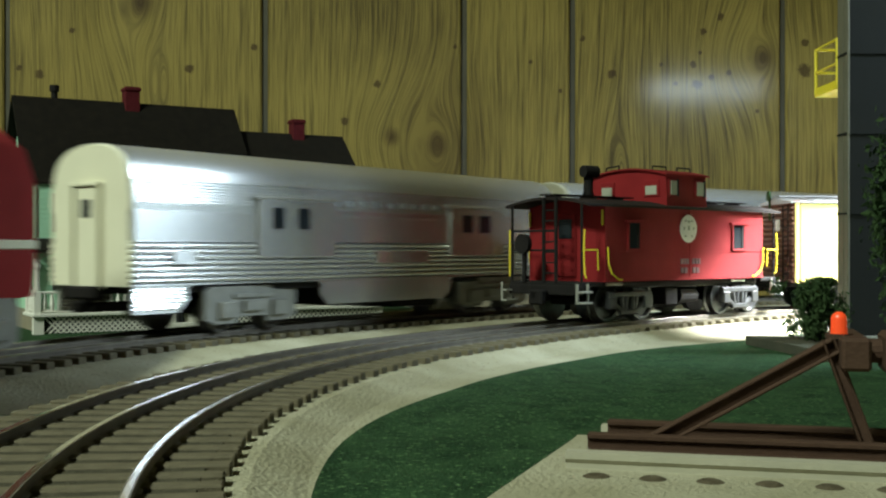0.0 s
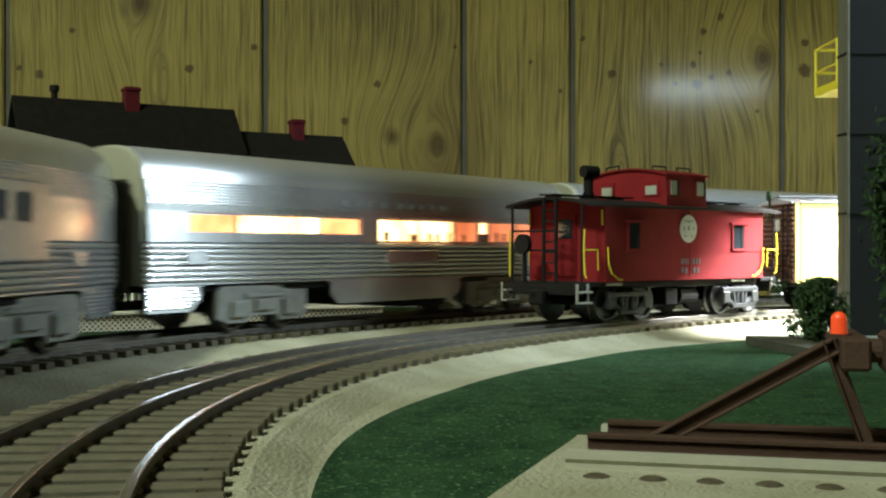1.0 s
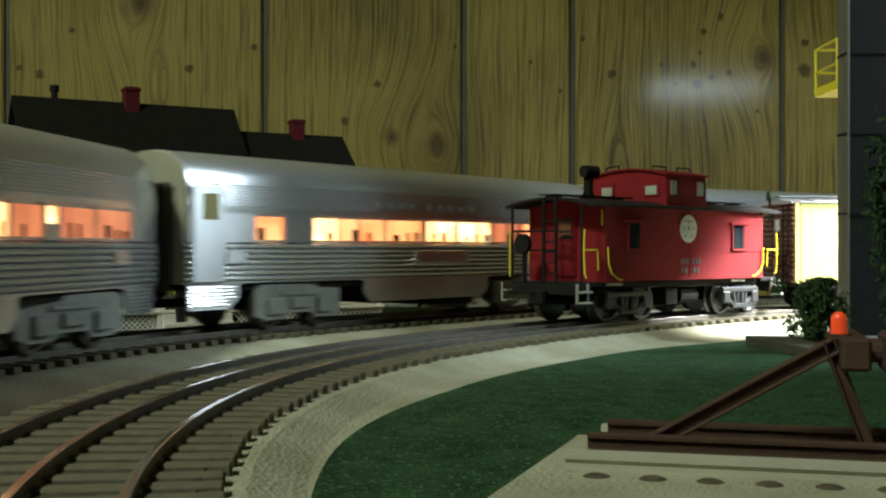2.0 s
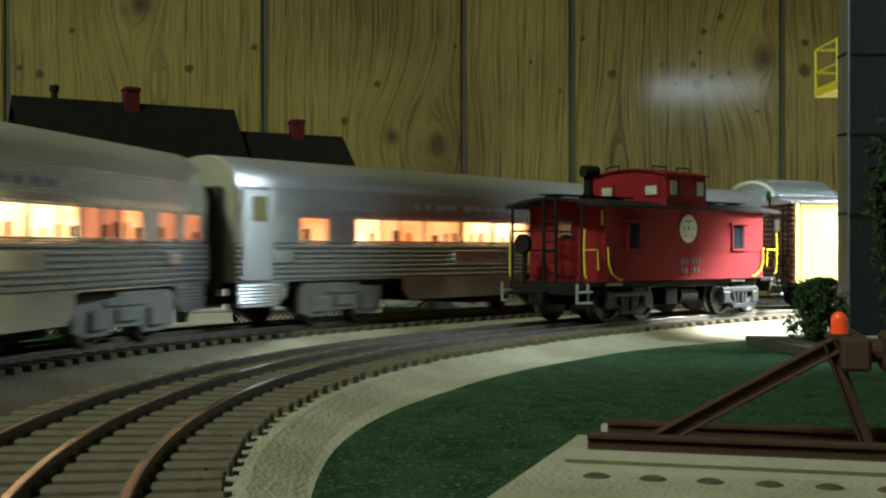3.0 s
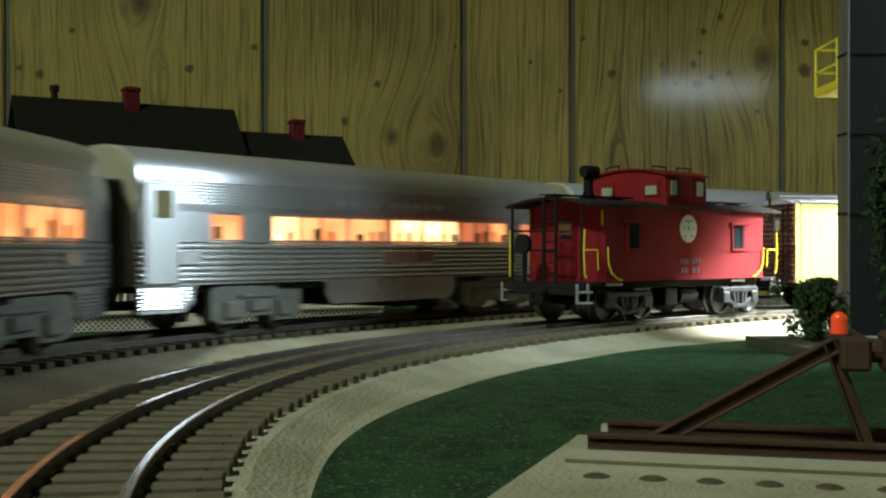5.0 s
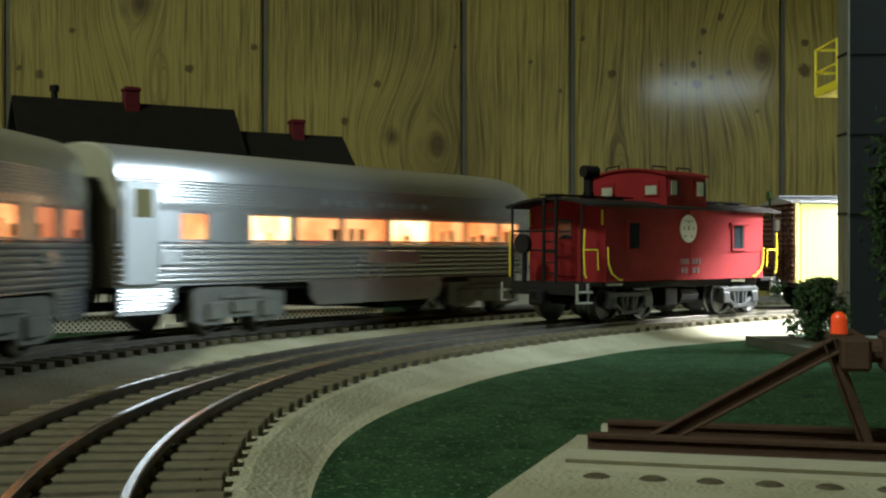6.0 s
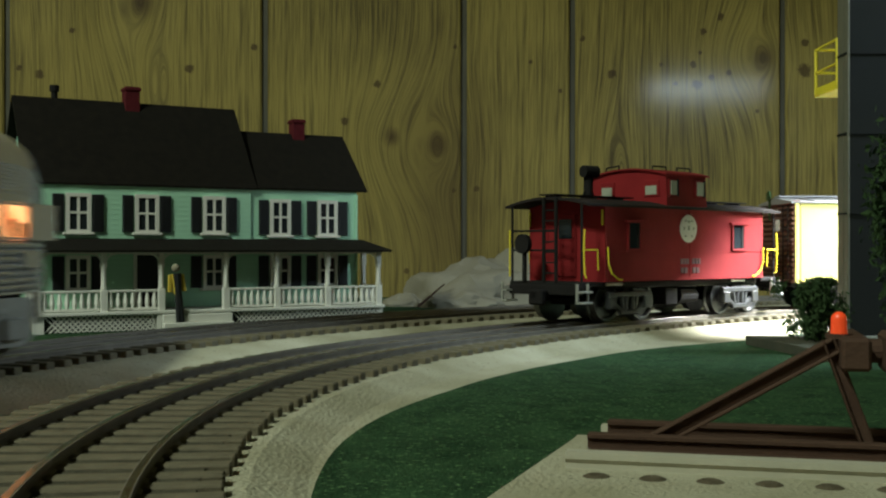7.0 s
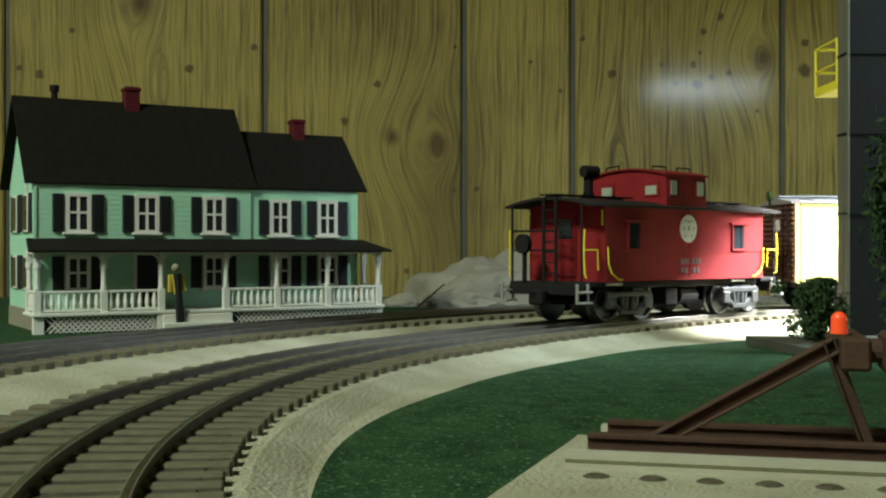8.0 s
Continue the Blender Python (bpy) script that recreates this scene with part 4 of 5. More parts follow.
def boxcar():
    a, b = course(0.338)[0], course(0.470)[0]
    car = thing("boxcar", "brown boxcar with ribbed ends and yellow sides", "boxcar", pose((a.x + b.x) / 2, (a.y + b.y) / 2, RAIL_Z, 0, 0, math.degrees(math.atan2(b.y - a.y, b.x - a.x))))
    L, W, lo, hi = 0.098, 0.0250, 0.0145, 0.0600
    bm = bmesh.new()
    prism(bm, [(-W + 0.001, lo), (-W + 0.001, hi), (W - 0.001, hi), (W - 0.001, lo)], -L + 0.001, L - 0.001, "x")
    part("body", bm, M_brown, car)
    for side in (-1, 1):
        part("side_panel", boxes(((-L + 0.004, side * W - 0.0006, lo + 0.001), (L - 0.004, side * W + 0.0006, hi - 0.001)), bevel=0.0003), M_boxside, car, "pale yellow side sheet")
        for x in (-L + 0.002, -0.066, -0.034, 0.034, 0.066, L - 0.002):
            part("side_rib", boxes(((x - 0.0012, side * W - 0.0010, lo), (x + 0.0012, side * W + 0.0010, hi)), bevel=0.0003), M_boxside, car)
    for e in (-1, 1):
        end = bmesh.new()
        pts = []
        z = lo
        while z < hi - 0.001:
            pts += [(e * (L - 0.001), z), (e * (L + 0.0008), z + 0.0012), (e * (L + 0.0008), z + 0.0018), (e * (L - 0.001), z + 0.0028)]
            z += 0.0029
        prism(end, [(e * (L - 0.004), z)] + [(e * (L - 0.004), lo)] + pts, -W, W, "y")
        part("end_wall", end, M_brown, car, "brown end with pressed ribs")
        lad = bmesh.new()
        xx = e * (L + 0.0022)
        for y in (-0.0225, -0.0150):
            rod(lad, (xx, y, lo + 0.002), (xx, y, hi - 0.002), 0.0004, 5)
        for k in range(8):
            rod(lad, (xx, -0.0225, lo + 0.005 + 0.0052 * k), (xx, -0.0150, lo + 0.005 + 0.0052 * k), 0.0004, 5)
        part("ladder", lad, M_black, car)
        bw = bmesh.new()
        rod(bw, (xx, 0.006, 0.0500), (xx, 0.006, 0.0665), 0.0006, 6)
        rod(bw, (xx, 0.006, 0.0645), (xx + e * 0.001, 0.006, 0.0645), 0.0030, 14)
        part("brake_wheel", bw, M_leaf, car, "green brake wheel on a staff")
        part("number_board", boxes(((min(xx - e * 0.0015, xx), -0.0065, 0.0440), (max(xx - e * 0.0015, xx), -0.0035, 0.0505))), M_white, car)
    roof = bmesh.new()
    prism(roof, [(-W - 0.0012, hi), (0, hi + 0.0032), (W + 0.0012, hi), (W + 0.0012, hi - 0.0008), (-W - 0.0012, hi - 0.0008)], -L - 0.0015, L + 0.0015, "x")
    part("roof", roof, M_roofgrey, car, "grey sheet roof")
    seams = bmesh.new()
    for i in range(9):
        x = -L + 0.012 + i * 0.0215
        for s in (-1, 1):
            rod(seams, (x, 0, hi + 0.0034), (x, s * W, hi + 0.0004), 0.0005, 5)
    part("roof_seam", seams, M_roofgrey, car)
    part("roof_walk", boxes(((-L, -0.004, hi + 0.0034), (L, 0.004, hi + 0.0044))), M_roofgrey, car)
    part("underframe", boxes(((-L, -0.020, 0.0125), (L, 0.020, 0.0148)), ((-0.02, -0.016, 0.006), (0.02, 0.016, 0.0128)), ((-L - 0.010, -0.003, 0.0095), (-L, 0.003, 0.0145)), bevel=0.0005), M_black, car)
    truck(car, -0.066, 0.028, M_steelframe, False)
    truck(car, 0.066, 0.028, M_steelframe, False)


M_roofgrey = material("boxcar_roof_grey", (0.36, 0.34, 0.33), 0.5, 0.3, second=(0.28, 0.26, 0.25), scale=80, amount=0.6)
boxcar()


# ---- the farmhouse ----
def window_at(parent, x, z0, z1, w, y, shutters=True, sill=True):
    """A four-light sash window in the front, with its shutters; y is the wall's face."""
    f = boxes(((x, y - 0.0012, z0), (x + 0.0020, y + 0.0006, z1)), ((x + w - 0.0020, y - 0.0012, z0), (x + w, y + 0.0006, z1)), ((x + 0.002, y - 0.0012, z1 - 0.0020), (x + w - 0.002, y + 0.0006, z1)), ((x + 0.002, y - 0.0012, z0), (x + w - 0.002, y + 0.0006, z0 + 0.0014)))
    win = part("window", f, M_trim, parent, "white four-light sash window")
    part("glazing_bar", boxes(((x + w / 2 - 0.0007, y - 0.0009, z0 + 0.001), (x + w / 2 + 0.0007, y + 0.0004, z1 - 0.001)), ((x + 0.001, y - 0.0010, (z0 + z1) / 2 - 0.0006), (x + w - 0.001, y + 0.0004, (z0 + z1) / 2 + 0.0006))), M_trim, win)
    xs, zs = (x + 0.0013, x + w / 2, x + w - 0.0013), (z0 + 0.0011, (z0 + z1) / 2, z1 - 0.0013)
    for i in range(2):
        for j in range(2):
            part("pane", boxes(((xs[i], y - 0.0003, zs[j]), (xs[i + 1], y + 0.0003, zs[j + 1]))), M_glass, win)
    if sill:
        part("sill", boxes(((x - 0.0016, y - 0.0022, z0 - 0.0014), (x + w + 0.0016, y + 0.0004, z0)), bevel=0.0002), M_trim, win)
    if shutters:
        for a in (x - 0.0068, x + w + 0.0008):
            s = bmesh.new()
            box(s, (a, y - 0.0009, z0 + 0.0002), (a + 0.0060, y + 0.0004, z1 - 0.0006), 0.0002)
            k = z0 + 0.0014
            while k < z1 - 0.002:
                box(s, (a + 0.0008, y - 0.0012, k), (a + 0.0052, y - 0.0006, k + 0.0007))
                k += 0.0012
            part("shutter", s, M_shutter, win, "black louvred shutter")


def post(x, y):
    bm = bmesh.new()
    box(bm, (x - 0.0018, y - 0.0018, 0.0095), (x + 0.0018, y + 0.0018, 0.0220), 0.0002)
    rod(bm, (x, y, 0.0215), (x, y, 0.0340), 0.0014, 8)
    rod(bm, (x, y, 0.0225), (x, y, 0.0235), 0.0018, 8)
    rod(bm, (x, y, 0.0335), (x, y, 0.0362), 0.0019, 8)
    box(bm, (x - 0.0014, y - 0.0014, 0.0360), (x + 0.0014, y + 0.0014, 0.0420))
    return bm


def railing(x0, x1, y, along="x"):
    bm = bmesh.new()
    put = (lambda a, b, c: (a, y + b, c)) if along == "x" else (lambda a, b, c: (y + b, a, c))
    for z in (0.0112, 0.0206):
        lo, hi = put(x0, -0.0008, z), put(x1, 0.0008, z + 0.0013)
        box(bm, [min(p, q) for p, q in zip(lo, hi)], [max(p, q) for p, q in zip(lo, hi)], 0.0002)
    n = max(2, round((x1 - x0) / 0.0038))
    for i in range(n):
        x = x0 + (i + 0.5) * (x1 - x0) / n
        rod(bm, put(x, 0, 0.0122), put(x, 0, 0.0150), 0.0009, 6, 0.0014)
        rod(bm, put(x, 0, 0.0150), put(x, 0, 0.0208), 0.0014, 6, 0.0006)
    return bm


def farmhouse():
    home = thing("farmhouse", "mint green farmhouse with black roof and white porch", "house", pose(-0.2065, 0.5705, 0.0012, 0, 0, math.degrees(math.atan2(0.509, 0.861))))
    F, B, RV = 0.0260, 0.1000, 0.0640
    x0, xm, x1, eave, ridge, ridge2, back2 = 0.0055, 0.1255, 0.1942, 0.0805, 0.1285, 0.1155, 0.0960

    def gable(bm, a, b, front, rear, top):
        mid = (front + rear) / 2
        prism(bm, [(front, 0.0), (front, eave), (mid, top - 0.003), (rear, eave), (rear, 0.0)], a, b, "x")

    for name, a, b, f, r, top in (("wall_main", x0, xm, F, B, ridge), ("wall_wing", xm, x1, F + 0.0012, back2, ridge2)):
        bm = bmesh.new()
        gable(bm, a, b, f, r, top)
        wall = part("wall", bm, M_mint, home, "mint clapboard wall")
        z = 0.011
        laps = bmesh.new()
        while z < eave - 0.003:
            prism(laps, [(f - 0.00008, z), (f + 0.0001, z + 0.0026), (f + 0.0004, z)], a + 0.0002, b - 0.0002, "x")
            if a == x0:
                prism(laps, [(a - 0.00008, z), (a + 0.0001, z + 0.0026), (a + 0.0004, z)], f + 0.0002, r, "y")
            z += 0.0027
        tagged(part("clapboard_cladding", laps, M_mint, wall), kind="stuff")
    for lo, hi in (((x1 - 0.0010, F + 0.0002, 0.01), (x1 + 0.0004, F + 0.0020, eave - 0.004)), ((x0 - 0.0008, F - 0.0008, 0.01), (x0 + 0.0006, F + 0.0006, eave - 0.004))):
        part("corner_board", boxes((lo, hi)), M_mint, home)
    part("foundation", boxes(((x0 - 0.0006, F - 0.0004, 0.0), (x1 + 0.0004, B + 0.0004, 0.0108))), M_slab, home, "grey stone foundation")

    def slopes(bm, a, b, front, rear, top, over):
        mid = (front + rear) / 2
        k = (top - eave) / (mid - front)
        lo_f, lo_b = front - over, rear + over
        zf = eave - k * over
        prism(bm, [(lo_f, zf), (mid, top), (lo_b, zf), (lo_b, zf - 0.0012), (mid, top - 0.0022), (lo_f, zf - 0.0012)], a, b, "x")

    bm = bmesh.new()
    slopes(bm, x0 - 0.0055, xm + 0.0035, F, B, ridge, 0.0012)
    part("roof", bm, M_shingle, home, "black shingled main roof")
    bm = bmesh.new()
    slopes(bm, xm + 0.0036, x1 + 0.0070, F + 0.0012, back2, ridge2, 0.0012)
    part("roof", bm, M_shingle, home, "black shingled wing roof")
    rake = bmesh.new()
    mid = (F + B) / 2
    for fr, to in ((F - 0.001, mid),):
        za, zb = eave - 0.0045, ridge - 0.0035
        v = [(x0 - 0.0048, fr, za), (x0 - 0.0048, to, zb), (x0 - 0.0048, to, zb - 0.003), (x0 - 0.0048, fr, za - 0.003)]
        loft(rake, [v, [(p[0] + 0.0012, p[1], p[2]) for p in v]])
    part("rake_board", rake, M_trim, home, "white rake board")
    for u, v, z0, w in ((0.0660, 0.063, 0.1250, 0.0042), (0.1695, 0.0615, 0.1120, 0.0039)):
        c = boxes(((u - w, v - w, z0 - 0.01), (u + w, v + w, z0 + 0.0125)), ((u - w - 0.0006, v - w - 0.0006, z0 + 0.0100), (u + w + 0.0006, v + w + 0.0006, z0 + 0.0118)), bevel=0.0003)
        part("chimney", c, M_chimney, home, "red brick chimney")
    c = bmesh.new()
    rod(c, (0.0235, 0.066, 0.120), (0.0235, 0.066, 0.1345), 0.0018, 10)
    rod(c, (0.0235, 0.066, 0.1325), (0.0235, 0.066, 0.1360), 0.0027, 10)
    part("vent_pipe", c, M_black, home, "black vent pipe")
    for u in (0.0210, 0.0580, 0.0966):
        window_at(home, u, 0.0525, 0.0735, 0.0133, F - 0.0004)
    for u in (0.1376, 0.1680):
        window_at(home, u, 0.0515, 0.0727, 0.0130, F + 0.0008)
    for u in (0.0210, 0.0966):
        window_at(home, u, 0.0212, 0.0400, 0.0130, F - 0.0004)
    for u in (0.1376, 0.1680):
        window_at(home, u, 0.0212, 0.0400, 0.0130, F + 0.0008)
    door = part("door", boxes(((0.0590, F - 0.0010, 0.0108), (0.0710, F + 0.0004, 0.0400)), bevel=0.0002), M_shutter, home, "dark front door")
    part("door_frame", boxes(((0.0572, F - 0.0014, 0.0108), (0.0590, F + 0.0004, 0.0412)), ((0.0710, F - 0.0014, 0.0108), (0.0728, F + 0.0004, 0.0412)), ((0.0572, F - 0.0014, 0.0400), (0.0728, F + 0.0004, 0.0416))), M_trim, door)
    # side windows in the gable wall
    for z0, z1 in ((0.0525, 0.0735), (0.0212, 0.0400)):
        for v in (0.040, 0.072):
            w = part("window", boxes(((x0 - 0.0014, v, z0), (x0 + 0.0004, v + 0.012, z1)), bevel=0.0002), M_trim, home, "white gable window")
            part("pane", boxes(((x0 - 0.0018, v + 0.0016, z0 + 0.0014), (x0 - 0.0008, v + 0.0104, z1 - 0.0014))), M_glass, w)
            for a in (v - 0.0068, v + 0.0128):
                part("shutter", boxes(((x0 - 0.0012, a, z0), (x0 + 0.0002, a + 0.006, z1)), bevel=0.0002), M_shutter, w)
    # porch
    part("porch_floor", boxes(((-0.0008, -0.0012, 0.0088), (0.1992, F - 0.0008, 0.0106)), bevel=0.0003), M_trim, home, "pale porch floor")
    for lo, hi in (((0.0, 0.0002, 0.0), (0.0050, 0.0050, 0.0090)), ((0.0628, -0.0006, 0.0), (0.0652, 0.004, 0.0090)), ((0.1960, 0.0002, 0.0), (0.1985, 0.004, 0.0090))):
        part("porch_pier", boxes((lo, hi)), M_trim, home)
    # black sheet behind the lattice, standing in for the dark under the porch
    part("porch_shadow_board", boxes(((0.002, 0.0042, 0.0002), (0.197, 0.0050, 0.0088))), M_shutter, home)
    for a, b in ((0.0050, 0.0628), (0.1050, 0.1960)):
        lat = bmesh.new()
        x = a
        h = 0.0082
        while x < b:
            for s in (-1, 1):
                p, q = (x, x + h) if s > 0 else (x + h, x)
                v = [(p - 0.0006, 0.0006 + 0.0004 * s, 0.0004), (p + 0.0006, 0.0006 + 0.0004 * s, 0.0004), (q + 0.0006, 0.0006 + 0.0004 * s, 0.0086), (q - 0.0006, 0.0006 + 0.0004 * s, 0.0086)]
                v = [(min(max(r[0], a), b), r[1], r[2]) for r in v]
                loft(lat, [v, [(r[0], r[1] + 0.0005, r[2]) for r in v]])
            x += 0.0029
        part("lattice", lat, M_trim, home, "white diagonal lattice skirt")
    steps = boxes(((0.0655, -0.0040, 0.0), (0.1046, 0.0040, 0.0040)), ((0.0655, -0.0016, 0.0040), (0.1046, 0.0040, 0.0084)), bevel=0.0004)
    part("porch_step", steps, M_trim, home, "wide pale porch step")
    posts = (0.0018, 0.0352, 0.0656, 0.1018, 0.1318, 0.1632, 0.1962)
    for u in posts:
        part("porch_post", post(u, 0.0018), M_trim, home, "turned white porch post")
    part("porch_post", post(0.1962, 0.0215), M_trim, home, "turned white porch post")
    part("porch_post", post(0.0018, 0.0215), M_trim, home, "turned white porch post")
    for a, b in ((0, 1), (1, 2), (3, 4), (4, 5), (5, 6)):
        part("railing", railing(posts[a] + 0.0018, posts[b] - 0.0018, 0.0018), M_trim, home, "white baluster railing")
    part("railing", railing(0.0036, 0.0197, 0.1962, "y"), M_trim, home, "white baluster railing")
    part("railing", railing(0.0036, 0.0197, 0.0018, "y"), M_trim, home, "white baluster railing")
    beam = bmesh.new()
    box(beam, (0.0, 0.0006, 0.0408), (0.1982, 0.0030, 0.0426), 0.0002)
    box(beam, (0.0006, 0.0030, 0.0408), (0.0030, F, 0.0426))
    box(beam, (0.1950, 0.0030, 0.0408), (0.1974, F, 0.0426))
    for a, b in zip(posts, posts[1:]):
        for s, u in ((1, a), (-1, b)):
            for i in range(5):
                t0, t1 = i * math.pi / 10, (i + 1) * math.pi / 10
                r = 0.0058
                rod(beam, (u + s * (0.0008 + r * (1 - math.cos(t0))), 0.0018, 0.0352 + r * math.sin(t0)), (u + s * (0.0008 + r * (1 - math.cos(t1))), 0.0018, 0.0352 + r * math.sin(t1)), 0.0006, 5)
    part("porch_beam", beam, M_trim, home, "white porch beam with arched brackets")
    pr = bmesh.new()
    out = [(-0.0040, 0.0428), (F + 0.0002, 0.0492), (F + 0.0002, 0.0478), (-0.0040, 0.0416)]
    loft(pr, [[(0.0010 if v > 0.01 else -0.0035, v, z) for v, z in out], [(0.1975 if v > 0.01 else 0.2025, v, z) for v, z in out]])
    part("porch_roof", pr, M_shingle, home, "black shingled porch roof")


farmhouse()


def figurine():
    """A small painted doll leaning on a porch post: one plain mesh."""
    bm = bmesh.new()
    rod(bm, (0, 0, 0.0), (0.0005, 0, 0.0115), 0.0009, 8, 0.0014)
    rod(bm, (0.0016, 0, 0.0), (0.0008, 0, 0.0115), 0.0009, 8, 0.0014)
    rod(bm, (0.0005, 0, 0.0112), (0.0003, 0, 0.0190), 0.0017, 8, 0.0023)
    rod(bm, (-0.0026, 0, 0.0120), (-0.0020, 0, 0.0186), 0.0009, 6)
    rod(bm, (0.0032, 0, 0.0120), (0.0026, 0, 0.0186), 0.0009, 6)
    bmesh.ops.create_icosphere(bm, subdivisions=2, radius=0.0017, matrix=Matrix.Translation((0.0003, 0, 0.0212)))
    data = mesh_of(bm, "figurine", [M_shutter, M_doll_y, M_slab], True)
    for p in data.polygons:
        z = p.center.z
        p.material_index = 2 if z > 0.0196 else (1 if z > 0.0125 and abs(p.center.x - 0.0004) > 0.0009 else 0)
    ob = new("figurine", data)
    u = Vector((0.861, 0.509, 0))
    v = Vector((-0.509, 0.861, 0))
    p = Vector((-0.2065, 0.5705, 0.0012)) + u * 0.0738 - v * 0.0022 + Vector((0, 0, 0.0040))
    ob.matrix_basis = pose(p.x, p.y, p.z, 0, -4, 30) @ Matrix.Diagonal((1.38, 1.38, 1.38, 1))
    tagged(ob, "small painted figurine leaning on the porch post", "figurine")


figurine()


# ---- rock, tower, shrubs ----
def rocks():
    rnd = random.Random(11)
    for name, c, r, label in (("rock", (0.030, 0.90, 0.0), (0.055, 0.045, 0.036), "pale carved plaster rock by the wall"), ("rock", (0.085, 0.93, 0.0), (0.05, 0.04, 0.046), "pale carved plaster rock by the wall"), ("rock", (-0.030, 0.865, 0.0), (0.016, 0.016, 0.010), "small brown rock beside the pale one"), ("rock", (0.012, 0.835, 0.0), (0.030, 0.016, 0.014), "low pale rock at the slope's foot")):
        bm = bmesh.new()
        bmesh.ops.create_icosphere(bm, subdivisions=4, radius=1)
        for v in bm.verts:
            n = noise.noise(v.co * 1.9 + Vector(c) * 40) * 0.30 + noise.noise(v.co * 5 + Vector(c) * 90) * 0.12 + noise.noise(v.co * 13) * 0.05
            v.co = Vector((v.co.x * r[0], v.co.y * r[1], max(v.co.z, -0.02) * r[2])) * (1 + n)
            v.co.z = max(v.co.z, -0.0005)
        tagged(part(name, bm, M_rock, None, "", True, pose(*c)), label, "rock")
    bm = bmesh.new()
    rod(bm, (-0.018, 0.815, 0.003), (0.001, 0.825, 0.019), 0.0011, 6, 0.0006)
    tagged(part("twig", bm, M_rust), "thin dark twig leaning on the rock", "twig")


rocks()


def tower():
    m = pose(0.1736, 0.4850, 0.0052) @ Matrix.Diagonal((0.97, 0.97, 0.97, 1))
    t = thing("coal_tower", "dark sheet-metal tower with pale corner posts", "tower", m)
    W, D, Hh = 0.060, 0.0128, 0.42
    part("front_wall", boxes(((0.0011, 0.0002, 0), (W - 0.0007, D, Hh))), M_tower, t, "dark grey sheet front")
    # unseen block, added to keep the work lamp's light off the caboose
    part("annex", boxes(((0.0255, D + 0.0005, 0), (W, 0.055, Hh))), M_tower, t, "added unseen block that shades the caboose")
    for x, y in ((0, 0), (0, D - 0.0045), (W - 0.0006, 0), (W - 0.0006, D - 0.0045)):
        part("corner_post", boxes(((x, y, 0), (x + 0.0010, y + 0.0045, Hh)), bevel=0.0002), M_post, t, "pale olive corner post")
    part("side_sheet", boxes(((-0.0002, 0.0046, 0), (0.0012, D - 0.0042, Hh))), M_post, t)
    z = 0.056
    while z < Hh:
        part("seam", boxes(((0.0015, -0.0002, z), (W - 0.002, 0.0006, z + 0.0008)), ((-0.0006, 0.0005, z), (0.0008, D - 0.0005, z + 0.0008))), M_tower, t)
        z += 0.0355
    # yellow landing high on the side
    y0, y1, zb = 0.0128, 0.0430, 0.1145
    land = part("landing", boxes(((-0.0004, y0, zb - 0.0012), (0.0256, y1, zb)), bevel=0.0002), M_yellow, t, "yellow steel landing")
    for z in (zb + 0.0105, zb + 0.0215):
        part("guard_rail", bar(bmesh.new(), [(0.0253, y0 + 0.0008, z), (0.0002, y0 + 0.0008, z), (0.0002, y1, z), (0.0253, y1, z)], 0.0007), M_yellow, land, "yellow guard rail")
    for y in (y0 + 0.0008, y1):
        bm = bmesh.new()
        rod(bm, (0.0002, y, zb), (0.0002, y, zb + 0.0215), 0.0008, 6)
        part("rail_post", bm, M_yellow, land)
    part("toe_board", boxes(((-0.0002, y0, zb), (0.0006, y1, zb + 0.003))), M_yellow, land)
    slab = bmesh.new()
    prism(slab, [(0.1285, 0.480), (0.1375, 0.405), (0.250, 0.400), (0.250, 0.480)], 0.0041, 0.0078, "z")
    tagged(part("loading_slab", slab, M_darkslab), "low dark weathered slab before the tower", "slab")


tower()


